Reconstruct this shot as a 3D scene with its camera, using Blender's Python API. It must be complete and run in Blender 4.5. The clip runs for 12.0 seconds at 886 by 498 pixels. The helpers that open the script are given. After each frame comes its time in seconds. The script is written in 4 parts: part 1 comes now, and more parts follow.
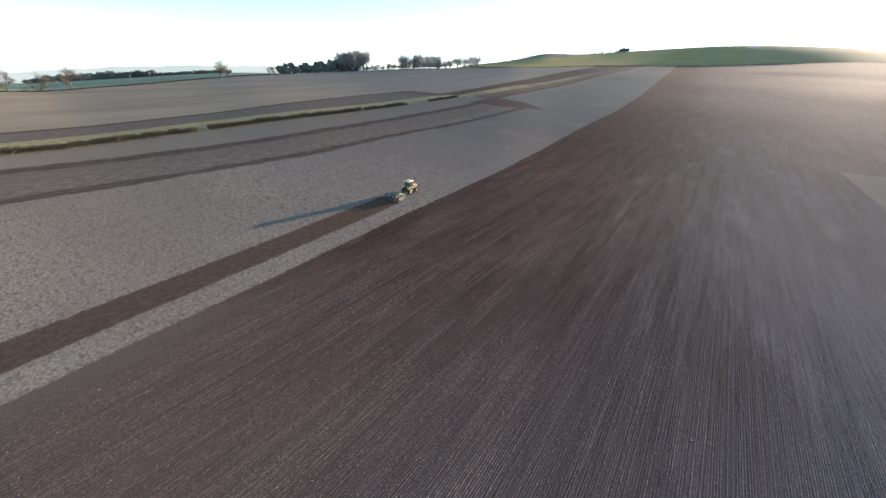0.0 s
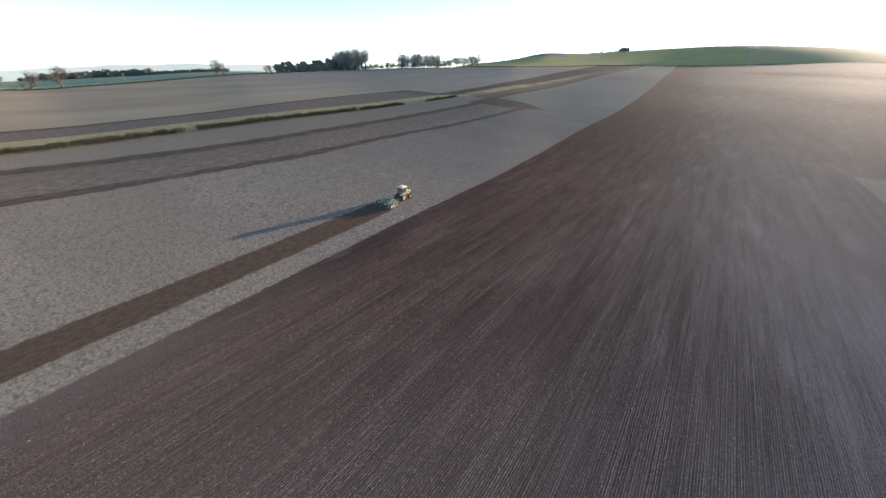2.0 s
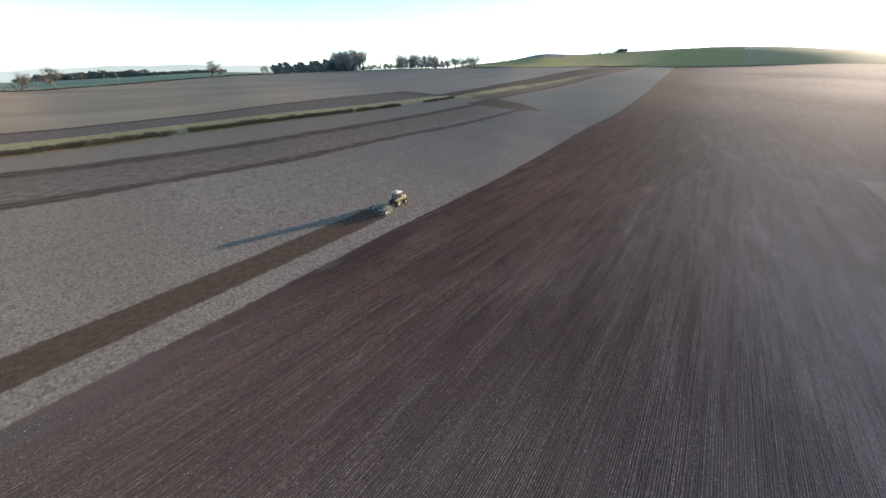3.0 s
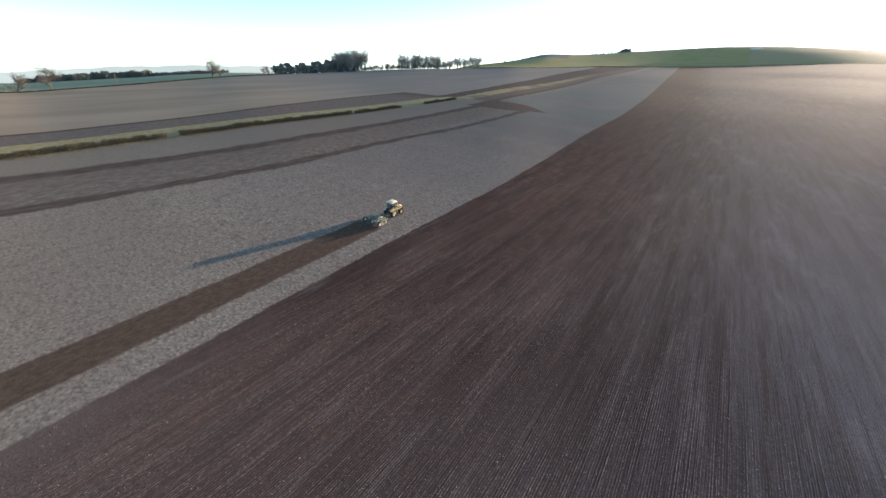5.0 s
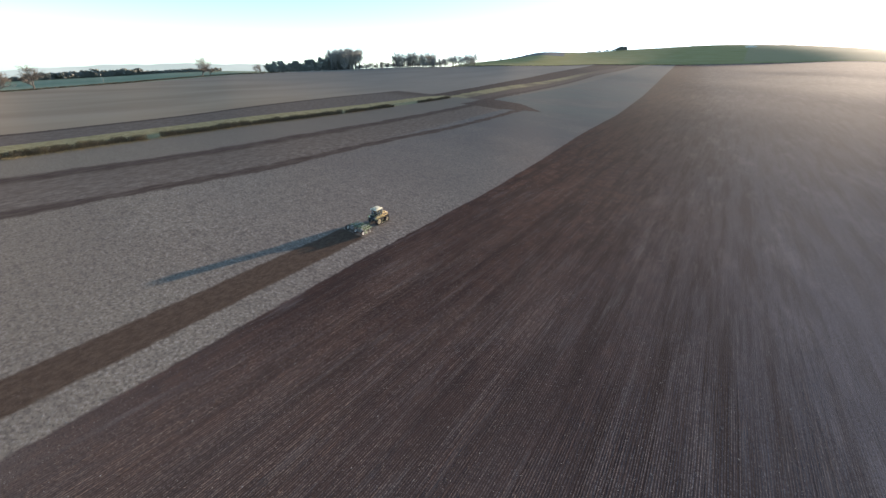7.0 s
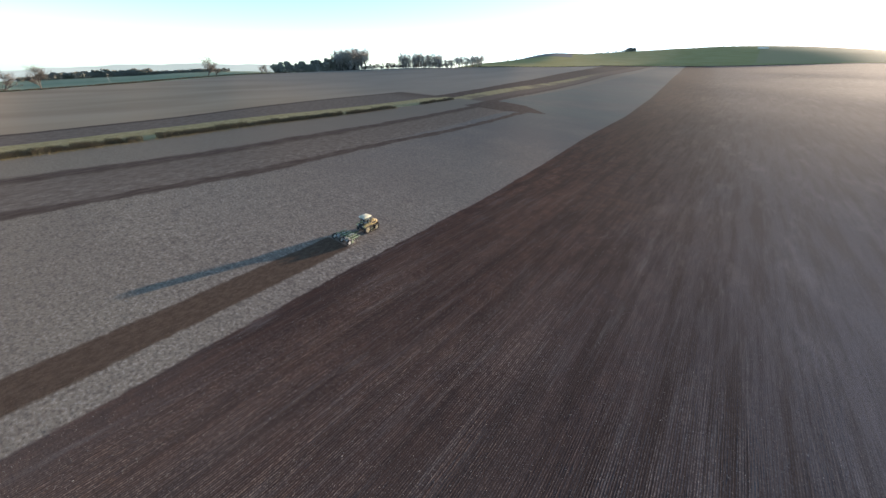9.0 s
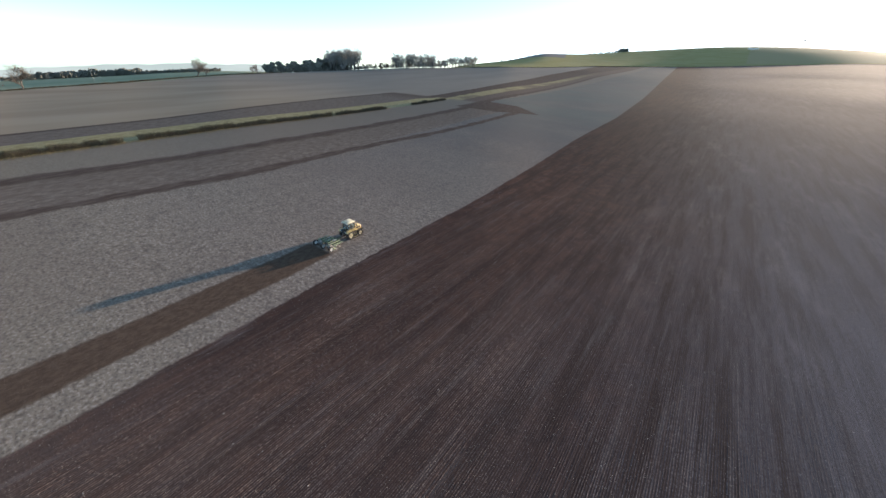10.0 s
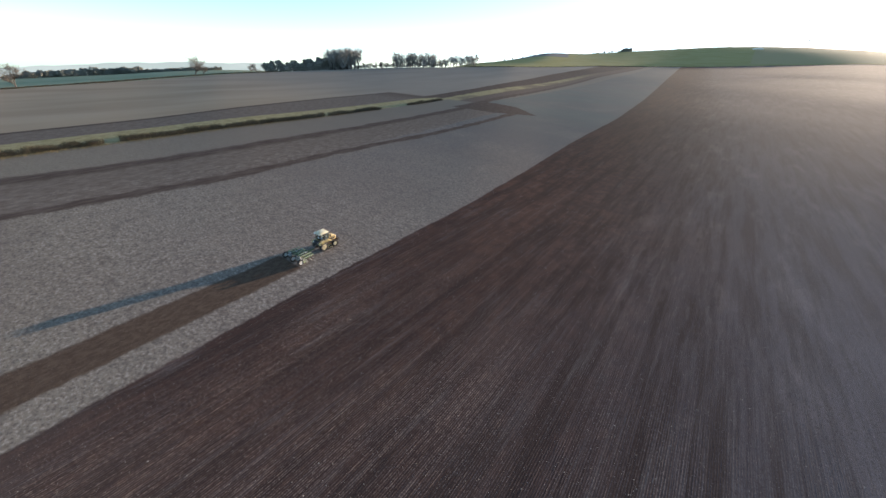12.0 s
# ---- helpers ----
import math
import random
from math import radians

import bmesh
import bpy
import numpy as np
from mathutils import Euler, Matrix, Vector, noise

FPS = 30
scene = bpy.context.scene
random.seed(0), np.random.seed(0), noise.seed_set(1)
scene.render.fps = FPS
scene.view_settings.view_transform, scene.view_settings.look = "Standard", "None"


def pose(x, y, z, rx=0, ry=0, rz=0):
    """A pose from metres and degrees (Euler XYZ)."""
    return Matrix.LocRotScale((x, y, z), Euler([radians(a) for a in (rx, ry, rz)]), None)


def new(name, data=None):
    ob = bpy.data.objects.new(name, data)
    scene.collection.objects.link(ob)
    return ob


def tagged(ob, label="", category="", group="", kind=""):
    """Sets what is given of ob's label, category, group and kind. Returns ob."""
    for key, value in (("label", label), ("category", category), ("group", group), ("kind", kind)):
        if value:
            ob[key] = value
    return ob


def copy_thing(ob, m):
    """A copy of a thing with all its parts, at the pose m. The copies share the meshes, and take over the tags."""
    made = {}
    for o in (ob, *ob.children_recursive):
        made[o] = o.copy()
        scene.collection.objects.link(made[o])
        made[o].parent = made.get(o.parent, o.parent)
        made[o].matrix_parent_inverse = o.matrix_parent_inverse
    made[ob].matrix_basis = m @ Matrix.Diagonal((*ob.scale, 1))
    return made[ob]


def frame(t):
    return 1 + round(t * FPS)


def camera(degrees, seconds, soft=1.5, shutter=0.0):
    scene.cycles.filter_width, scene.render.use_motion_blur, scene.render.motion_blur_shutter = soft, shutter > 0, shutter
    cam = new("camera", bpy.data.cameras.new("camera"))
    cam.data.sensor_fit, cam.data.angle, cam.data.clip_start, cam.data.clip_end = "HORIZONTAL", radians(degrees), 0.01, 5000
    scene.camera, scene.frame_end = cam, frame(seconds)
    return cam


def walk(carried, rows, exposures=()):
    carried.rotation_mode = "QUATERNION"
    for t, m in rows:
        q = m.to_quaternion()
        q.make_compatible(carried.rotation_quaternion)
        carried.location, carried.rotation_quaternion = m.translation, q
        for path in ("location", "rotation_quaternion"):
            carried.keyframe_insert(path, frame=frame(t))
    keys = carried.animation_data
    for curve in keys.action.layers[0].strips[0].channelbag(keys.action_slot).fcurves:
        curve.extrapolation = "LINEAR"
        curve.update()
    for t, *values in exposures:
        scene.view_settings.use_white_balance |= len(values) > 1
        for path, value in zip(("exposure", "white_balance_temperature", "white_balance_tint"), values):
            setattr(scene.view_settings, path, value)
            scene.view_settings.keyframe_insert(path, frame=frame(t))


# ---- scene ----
cam = camera(106.9, 12.0, soft=1.5)
METRES, EYE, TILT, LEAN, TURN = 28.86, 26.0, 0.0, 0.0, 32.6
ROWS = [
    (0.0, 0.0, 0.0, 0.0, 1.5, -29.24, -2.67),
    (0.5, 0.0074, 0.0323, -0.0009, 1.28, -29.42, -2.68),
    (1.0, 0.0152, 0.0736, -0.0009, 1.19, -29.43, -2.77),
    (1.5, 0.0212, 0.1125, -0.0008, 0.91, -29.35, -2.83),
    (2.0, 0.0291, 0.1598, 0.0004, 1.47, -29.35, -2.81),
    (2.5, 0.0343, 0.2041, 0.0016, 1.44, -29.25, -2.82),
    (3.0, 0.0417, 0.2552, 0.0024, 1.22, -29.23, -2.8),
    (5.0, 0.0659, 0.4346, 0.0065, 1.64, -29.19, -2.77),
    (5.5, 0.0755, 0.471, 0.0068, 1.79, -29.22, -2.76),
    (6.0, 0.0891, 0.509, 0.0081, 1.21, -29.26, -2.79),
    (6.5, 0.1036, 0.5385, 0.0098, 0.68, -29.36, -2.83),
    (7.0, 0.1195, 0.5692, 0.012, 1.06, -29.43, -2.75),
    (9.0, 0.2012, 0.6863, 0.0195, 2.21, -29.38, -2.87),
    (9.5, 0.2266, 0.7166, 0.022, 1.47, -29.36, -2.91),
    (10.0, 0.2554, 0.752, 0.0252, 1.35, -29.31, -2.97),
    (10.5, 0.2808, 0.7838, 0.0282, 1.2, -29.31, -3.0),
    (11.0, 0.3136, 0.8221, 0.0322, 1.61, -29.33, -3.04),
    (11.5, 0.3425, 0.8556, 0.0353, 1.98, -29.4, -3.08),
    (12.0, 0.3757, 0.8933, 0.0389, 1.79, -29.44, -3.1),
]
walk(cam, [(t, pose(0, 0, EYE, TILT, LEAN, TURN) @ pose(METRES * x, METRES * y, METRES * z, 90 + pitch, roll, yaw)) for t, x, y, z, yaw, pitch, roll in ROWS],
     [(0.0, 1.81, 6950, 13), (4.0, 1.73, 6950, 13), (12.0, 1.59, 6950, 13)])

# ---- light ----
SUN_EL, SUN_AZ = 5.6, 17.0
world = bpy.data.worlds.new("sky")
scene.world = world
world.use_nodes = True
sky = world.node_tree.nodes.new("ShaderNodeTexSky")
sky.sky_type, sky.sun_disc = "NISHITA", False
sky.sun_elevation, sky.sun_rotation = radians(SUN_EL + 2.5), radians(SUN_AZ)  # the ground dips 2.5 degrees from level
sky.altitude, sky.air_density, sky.dust_density, sky.ozone_density = 150, 0.50, 0.2, 2.2
world.node_tree.nodes["Background"].inputs["Strength"].default_value = 0.135
veil = world.node_tree.nodes.new("ShaderNodeMix")  # thin high cloud over the whole sky
veil.data_type, veil.blend_type = "RGBA", "ADD"
veil.inputs[0].default_value = 1.0
veil.inputs[7].default_value = (0.225, 0.40, 0.35, 1)
world.node_tree.links.new(sky.outputs["Color"], veil.inputs[6])
world.node_tree.links.new(veil.outputs[2], world.node_tree.nodes["Background"].inputs["Color"])
sun = new("sun", bpy.data.lights.new("sun", "SUN"))
sun.data.energy, sun.data.angle, sun.data.color = 5.0, radians(0.6), (1.0, 0.85, 0.70)
sun.matrix_world = pose(0, 0, 100, 90 - SUN_EL, 0, 180 - SUN_AZ)

# ---- the lie of the land ----
# Distance and rise (degrees from the eye) of the first crest and of the far hill, by compass direction from the field's near end.
TURNS = np.arange(-180, 181, 1.0)


def by_turn(turns, values):
    table = np.interp(TURNS, turns, values)
    return np.convolve(np.pad(table, 2, "edge"), [0.1, 0.2, 0.4, 0.2, 0.1], "valid")


CREST_AT = by_turn([-180, -110, -84, -75, -64, -49, -41, -24, -12, -2, 6.5, 13, 25, 60, 110, 180],
                   [700, 330, 340, 380, 465, 600, 650, 700, 1000, 1200, 1300, 1300, 1300, 1000, 700, 700])
CREST_UP = by_turn([-180, -110, -84, -75, -64, -49, -41, -24, -12, -2, 6.5, 13, 25, 60, 110, 180],
                   [-2.0, -4.0, -4.6, -3.8, -2.63, -1.52, -0.84, 0.21, 0.92, 1.31, 1.83, 2.21, 2.2, 1.0, -1.0, -2.0])
HILL_UP = by_turn([-180, -110, -84, -75, -70, -64, -49, -34, -30, -27, -24, -22.3, -20.5, -18.8, -17, -15.5, -12, -9, -2.5, 1, 4.7, 8.2, 12.6, 15.3, 25, 60, 110, 180],
                  [-2.2, -3.6, -3.7, -3.05, -2.6, -2.2, -1.9, -0.6, 0.3, 0.65, 1.1, 1.45, 2.05, 2.25, 2.22, 2.2, 2.42, 2.75, 3.30, 3.57, 3.69, 3.68, 3.50, 3.28, 2.6, 1.0, -1.0, -2.2])
RISE_SHARE = by_turn([-180, -90, -73, -60, -50, -28, -18, 5, 30, 90, 180], [0, 0, 0.45, 0.9, 1, 0.95, 0.5, 0.35, 0.3, 0, 0])


def hill_at(az):
    return 1000 + 1600 * np.clip((az + 40) / 40, 0, 1)


def ease(r, start, soft):
    """Grows with r past the start, with no kink there."""
    return soft * (np.logaddexp(0, (r - start) / soft) - np.logaddexp(0, -start / soft))


def height(x, y):
    x, y = np.asarray(x, float), np.asarray(y, float)
    r = np.hypot(x, y - 14.0) + 1e-6
    az = np.degrees(np.arctan2(x, y - 14.0))
    r1 = np.interp(az, TURNS, CREST_AT)
    z1 = 26.5 + r1 * np.tan(np.radians(np.interp(az, TURNS, CREST_UP)))
    e2 = np.interp(az, TURNS, HILL_UP)
    r2 = hill_at(az)
    z2 = 26.5 + r2 * np.tan(np.radians(e2))
    s = np.clip(ease(r, 80, 24) / ease(r1, 80, 24), 0, 1) ** (1.25 - 0.1 * np.clip((az + 15) / 15, 0, 1))
    q = ease(r, 50, 14) / 210
    q = np.clip(q - 0.14 * np.logaddexp(0, (q - 1) / 0.14), 0, 1)
    rise = 4.6 * q ** 1.2 * np.interp(az, TURNS, RISE_SHARE)
    near = rise * (1 - s) + z1 * s
    k = np.clip((r - r1) / (r2 - r1), 0, 1)
    far = z1 + (z2 - z1) * (k * 0.86 + 0.14 * np.sin(k * np.pi / 2))
    beyond = 26.5 + r * np.tan(np.radians(e2 - 0.5 * np.clip((r - r2) / 500, 0, 1)))
    return np.where(r < r1, near, np.where(r < r2, far, beyond))


def bend(y):
    t = np.clip((np.asarray(y, float) - 30) / 210, 0, 1)
    return t * t * (3 - 2 * t) + 0.001 * np.clip(np.asarray(y, float) - 240, 0, None)


def row_x(v, y):
    """Where the field's line v (metres across the rows) runs at y: the rows bend round the slope."""
    g = bend(y)
    return v - 0.143 * g * np.minimum(v + 39, 0)


FAN, PITCH = math.tan(radians(4.2)), 0.19  # the drill rows run at a slight angle to the field's edge, this far apart


def place(v, y):
    x = float(row_x(v, y))
    return x, y, float(height(x, y))


# ---- materials ----
class Nodes:
    def __init__(self, name):
        self.mat = bpy.data.materials.new(name)
        self.mat.use_nodes = True
        self.tree = self.mat.node_tree
        self.shader = self.tree.nodes["Principled BSDF"]

    def put(self, socket, value):
        if isinstance(value, bpy.types.NodeSocket):
            self.tree.links.new(value, socket)
        elif isinstance(value, tuple) and len(value) == 3 and socket.type == "RGBA":
            socket.default_value = (*value, 1)
        else:
            socket.default_value = value

    def node(self, kind, out=0, **inputs):
        n = self.tree.nodes.new(kind)
        for key, value in inputs.items():
            self.put(n.inputs[key], value)
        return n.outputs[out]

    def math(self, op, a, b=0.0, c=0.0):
        n = self.tree.nodes.new("ShaderNodeMath")
        n.operation = op
        for i, value in enumerate((a, b, c)):
            self.put(n.inputs[i], value)
        return n.outputs[0]

    def ramp(self, value, low, high, to_low=0.0, to_high=1.0, smooth=True):
        n = self.tree.nodes.new("ShaderNodeMapRange")
        n.interpolation_type = "SMOOTHSTEP" if smooth else "LINEAR"
        for i, v in enumerate((value, low, high, to_low, to_high)):
            self.put(n.inputs[i], v)
        return n.outputs[0]

    def mix(self, factor, a, b):
        n = self.tree.nodes.new("ShaderNodeMix")
        n.data_type = "RGBA"
        self.put(n.inputs[0], factor), self.put(n.inputs[6], a), self.put(n.inputs[7], b)
        return n.outputs[2]

    def noise(self, scale, detail=4.0, stretch=(1, 1, 1), rough=0.55, coords=None):
        n = self.tree.nodes.new("ShaderNodeTexNoise")
        n.inputs["Scale"].default_value, n.inputs["Detail"].default_value, n.inputs["Roughness"].default_value = scale, detail, rough
        m = self.tree.nodes.new("ShaderNodeMapping")
        m.inputs["Scale"].default_value = stretch
        self.tree.links.new(coords if coords else self.position(), m.inputs["Vector"])
        self.tree.links.new(m.outputs[0], n.inputs["Vector"])
        return n.outputs[0]

    def position(self):
        if not hasattr(self, "geo"):
            self.geo = self.tree.nodes.new("ShaderNodeNewGeometry")
        return self.geo.outputs["Position"]

    def island(self):
        self.position()
        return self.geo.outputs["Random Per Island"]

    def finish(self, colour, rough=0.9, bump=None, depth=0.05, strength=1.0, metal=0.0, spec=0.3):
        s = self.shader
        self.put(s.inputs["Base Color"], colour), self.put(s.inputs["Roughness"], rough)
        self.put(s.inputs["Metallic"], metal), self.put(s.inputs["Specular IOR Level"], spec)
        if bump is not None:
            b = self.tree.nodes.new("ShaderNodeBump")
            b.inputs["Distance"].default_value = depth
            self.put(b.inputs["Strength"], strength)
            self.put(b.inputs["Height"], bump)
            self.tree.links.new(b.outputs[0], s.inputs["Normal"])
        return self.mat


def row_nodes(n):
    """The field line v, y and x as sockets, a coordinate along the cultivated strips (v, y) and one along the drill rows."""
    sep = n.tree.nodes.new("ShaderNodeSeparateXYZ")
    n.tree.links.new(n.position(), sep.inputs[0])
    x, y = sep.outputs[0], sep.outputs[1]
    g = n.math("ADD", n.ramp(y, 30, 240), n.math("MULTIPLY", n.math("MAXIMUM", n.math("SUBTRACT", y, 240), 0), 0.001))
    far = n.math("DIVIDE", n.math("ADD", x, n.math("MULTIPLY", g, 5.58)), n.math("SUBTRACT", 1.0, n.math("MULTIPLY", g, 0.143)))
    v = n.math("ADD", x, n.math("MINIMUM", n.math("SUBTRACT", far, x), 0))
    join = n.tree.nodes.new("ShaderNodeCombineXYZ")
    n.tree.links.new(v, join.inputs[0]), n.tree.links.new(y, join.inputs[1])
    drill = n.tree.nodes.new("ShaderNodeCombineXYZ")
    n.tree.links.new(n.math("SUBTRACT", x, n.math("MULTIPLY", y, FAN)), drill.inputs[0]), n.tree.links.new(y, drill.inputs[1])
    return v, y, x, join.outputs[0], drill.outputs[0]


WORKED_DARK, WORKED, WORKED_RED, WORKED_GREY, WORKED_PALE = (0.036, 0.024, 0.021), (0.058, 0.033, 0.027), (0.096, 0.050, 0.036), (0.076, 0.065, 0.068), (0.160, 0.135, 0.128)
STUBBLE_DARK, STUBBLE, STUBBLE_PALE = (0.142, 0.108, 0.090), (0.206, 0.163, 0.134), (0.272, 0.219, 0.180)


def worked_colour(n, v, y, x, drill):
    """Drilled soil: dried pale crests on every row in broken lengths with furrow shade painted between, streaks along
    the rows, damp and dry patches, crumbs.
    """
    sep = n.tree.nodes.new("ShaderNodeSeparateXYZ")
    n.tree.links.new(drill, sep.inputs[0])
    sway = n.math("MULTIPLY", n.math("SUBTRACT", n.noise(1.0, 2, (0.9, 0.12, 1), 0.6, drill), 0.5), 0.20)
    across = n.math("DIVIDE", n.math("ADD", sep.outputs[0], sway), PITCH)
    own = n.tree.nodes.new("ShaderNodeTexWhiteNoise")  # each row lies a little off its line, and some have dried more than others
    own.noise_dimensions = "1D"
    n.tree.links.new(n.math("FLOOR", across), own.inputs["W"])
    own_sep = n.tree.nodes.new("ShaderNodeSeparateColor")
    n.tree.links.new(own.outputs["Color"], own_sep.inputs[0])
    middle = n.math("ADD", 0.37, n.math("MULTIPLY", own_sep.outputs[0], 0.26))
    crest = n.ramp(n.math("ABSOLUTE", n.math("SUBTRACT", n.math("FRACT", across), middle)), 0.06, 0.34, 1, 0)
    crest = n.math("MULTIPLY", crest, n.ramp(own_sep.outputs[1], 0, 1, 0.5, 1.0, False))
    crest = n.math("MULTIPLY", crest, n.ramp(n.noise(4.2, 2, (1, 1, 1), 0.5), 0.36, 0.60, 0.35, 1.0))
    streak = n.noise(1.0, 5, (0.42, 0.03, 1), 0.65, drill)
    broad = n.noise(1.0, 4, (0.14, 0.035, 1), 0.65, drill)
    length = n.noise(1.0, 4, (3.0, 1.9, 1), 0.7, drill)
    patch = n.noise(0.045, 4, (1, 0.5, 1), 0.6)
    mottle = n.noise(0.45, 6, (1, 1, 1), 0.7)
    crumb = n.noise(7.0, 4, (1, 1, 1), 0.7)
    side = n.ramp(n.math("ADD", v, n.math("MULTIPLY", n.math("SUBTRACT", patch, 0.5), 26)), -26, 22)  # redder loam by the edge; the grey beyond is flare put into the colour
    base = n.mix(side, n.mix(n.ramp(mottle, 0.38, 0.66), WORKED, WORKED_RED), WORKED_GREY)
    base = n.mix(n.ramp(streak, 0.36, 0.58, 0.8, 0), base, WORKED_DARK)
    base = n.mix(n.ramp(broad, 0.50, 0.70, 0, 0.6), base, n.mix(side, WORKED_RED, WORKED_PALE))
    thin = n.noise(1.0, 4, (0.9, 0.075, 1), 0.65, drill)
    base = n.mix(n.math("MULTIPLY", n.ramp(thin, 0.52, 0.70, 0, 0.5), n.math("MULTIPLY", n.ramp(y, 40, 110, 1, 0.4), n.ramp(patch, 0.3, 0.6, 0.3, 1))), base, WORKED_PALE)
    base = n.mix(n.ramp(thin, 0.30, 0.46, 0.45, 0), base, WORKED_DARK)
    base = n.mix(n.math("MULTIPLY", n.ramp(v, 0, 28, 0, 0.62), n.ramp(y, 45, 110, 1, 0.55)), base, (0.165, 0.147, 0.150))  # paler towards the far side: lens glare put into the colour
    hair = n.noise(1.0, 4, (2.6, 0.07, 1), 0.7, drill)  # hair-fine lines along the rows, washed out farther up the slope
    shown = n.ramp(n.math("ADD", y, n.math("MULTIPLY", x, 0.5)), 40, 95, 1, 0.12)
    base = n.mix(n.math("MULTIPLY", shown, n.ramp(hair, 0.40, 0.53, 0.42, 0)), base, WORKED_DARK)
    base = n.mix(n.math("MULTIPLY", shown, n.ramp(hair, 0.55, 0.68, 0, 0.3)), base, WORKED_PALE)
    near_fade = n.math("ADD", y, n.math("MULTIPLY", n.math("SUBTRACT", patch, 0.5), 40))
    base = n.mix(n.ramp(near_fade, -10, 42, 0.62, 0), base, n.mix(side, (0.188, 0.140, 0.114), (0.180, 0.162, 0.164)))  # lighter at the near end: brightness of the steeper view put into the colour
    dry = n.math("MULTIPLY", n.ramp(length, 0.38, 0.58, 0.3, 1), n.ramp(n.math("ADD", broad, n.math("MULTIPLY", patch, 0.6)), 0.62, 0.95, 0.25, 1))
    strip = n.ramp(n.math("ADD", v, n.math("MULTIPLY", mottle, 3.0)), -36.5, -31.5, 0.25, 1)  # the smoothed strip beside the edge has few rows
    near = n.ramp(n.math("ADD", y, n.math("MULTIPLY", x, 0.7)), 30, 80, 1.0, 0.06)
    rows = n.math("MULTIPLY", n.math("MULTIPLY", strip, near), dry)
    # The shade in the furrows between crests is put into the colour.
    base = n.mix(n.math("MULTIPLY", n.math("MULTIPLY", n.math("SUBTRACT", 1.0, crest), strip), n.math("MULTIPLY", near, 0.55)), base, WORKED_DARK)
    base = n.mix(n.math("MULTIPLY", n.math("MULTIPLY", crest, rows), n.ramp(crumb, 0.36, 0.62, 0.35, 1.0)), base, n.mix(side, (0.250, 0.180, 0.145), (0.255, 0.232, 0.232)))
    base = n.mix(n.ramp(crumb, 0.35, 0.5, 0.5, 0), base, WORKED_DARK)
    return n.mix(n.ramp(crumb, 0.60, 0.78, 0, 0.5), base, WORKED_PALE), crumb


def soil_material(name):
    n = Nodes(name)
    v, y, x, rows, drill = row_nodes(n)
    colour, crumb = worked_colour(n, v, y, x, drill)
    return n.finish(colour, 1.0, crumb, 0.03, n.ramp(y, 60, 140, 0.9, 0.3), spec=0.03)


TRACK_V, REAR_Y = -45.7, 55.2  # the tractor: its line in the field and its rear axle
WORKED_TO = REAR_Y - 5.2


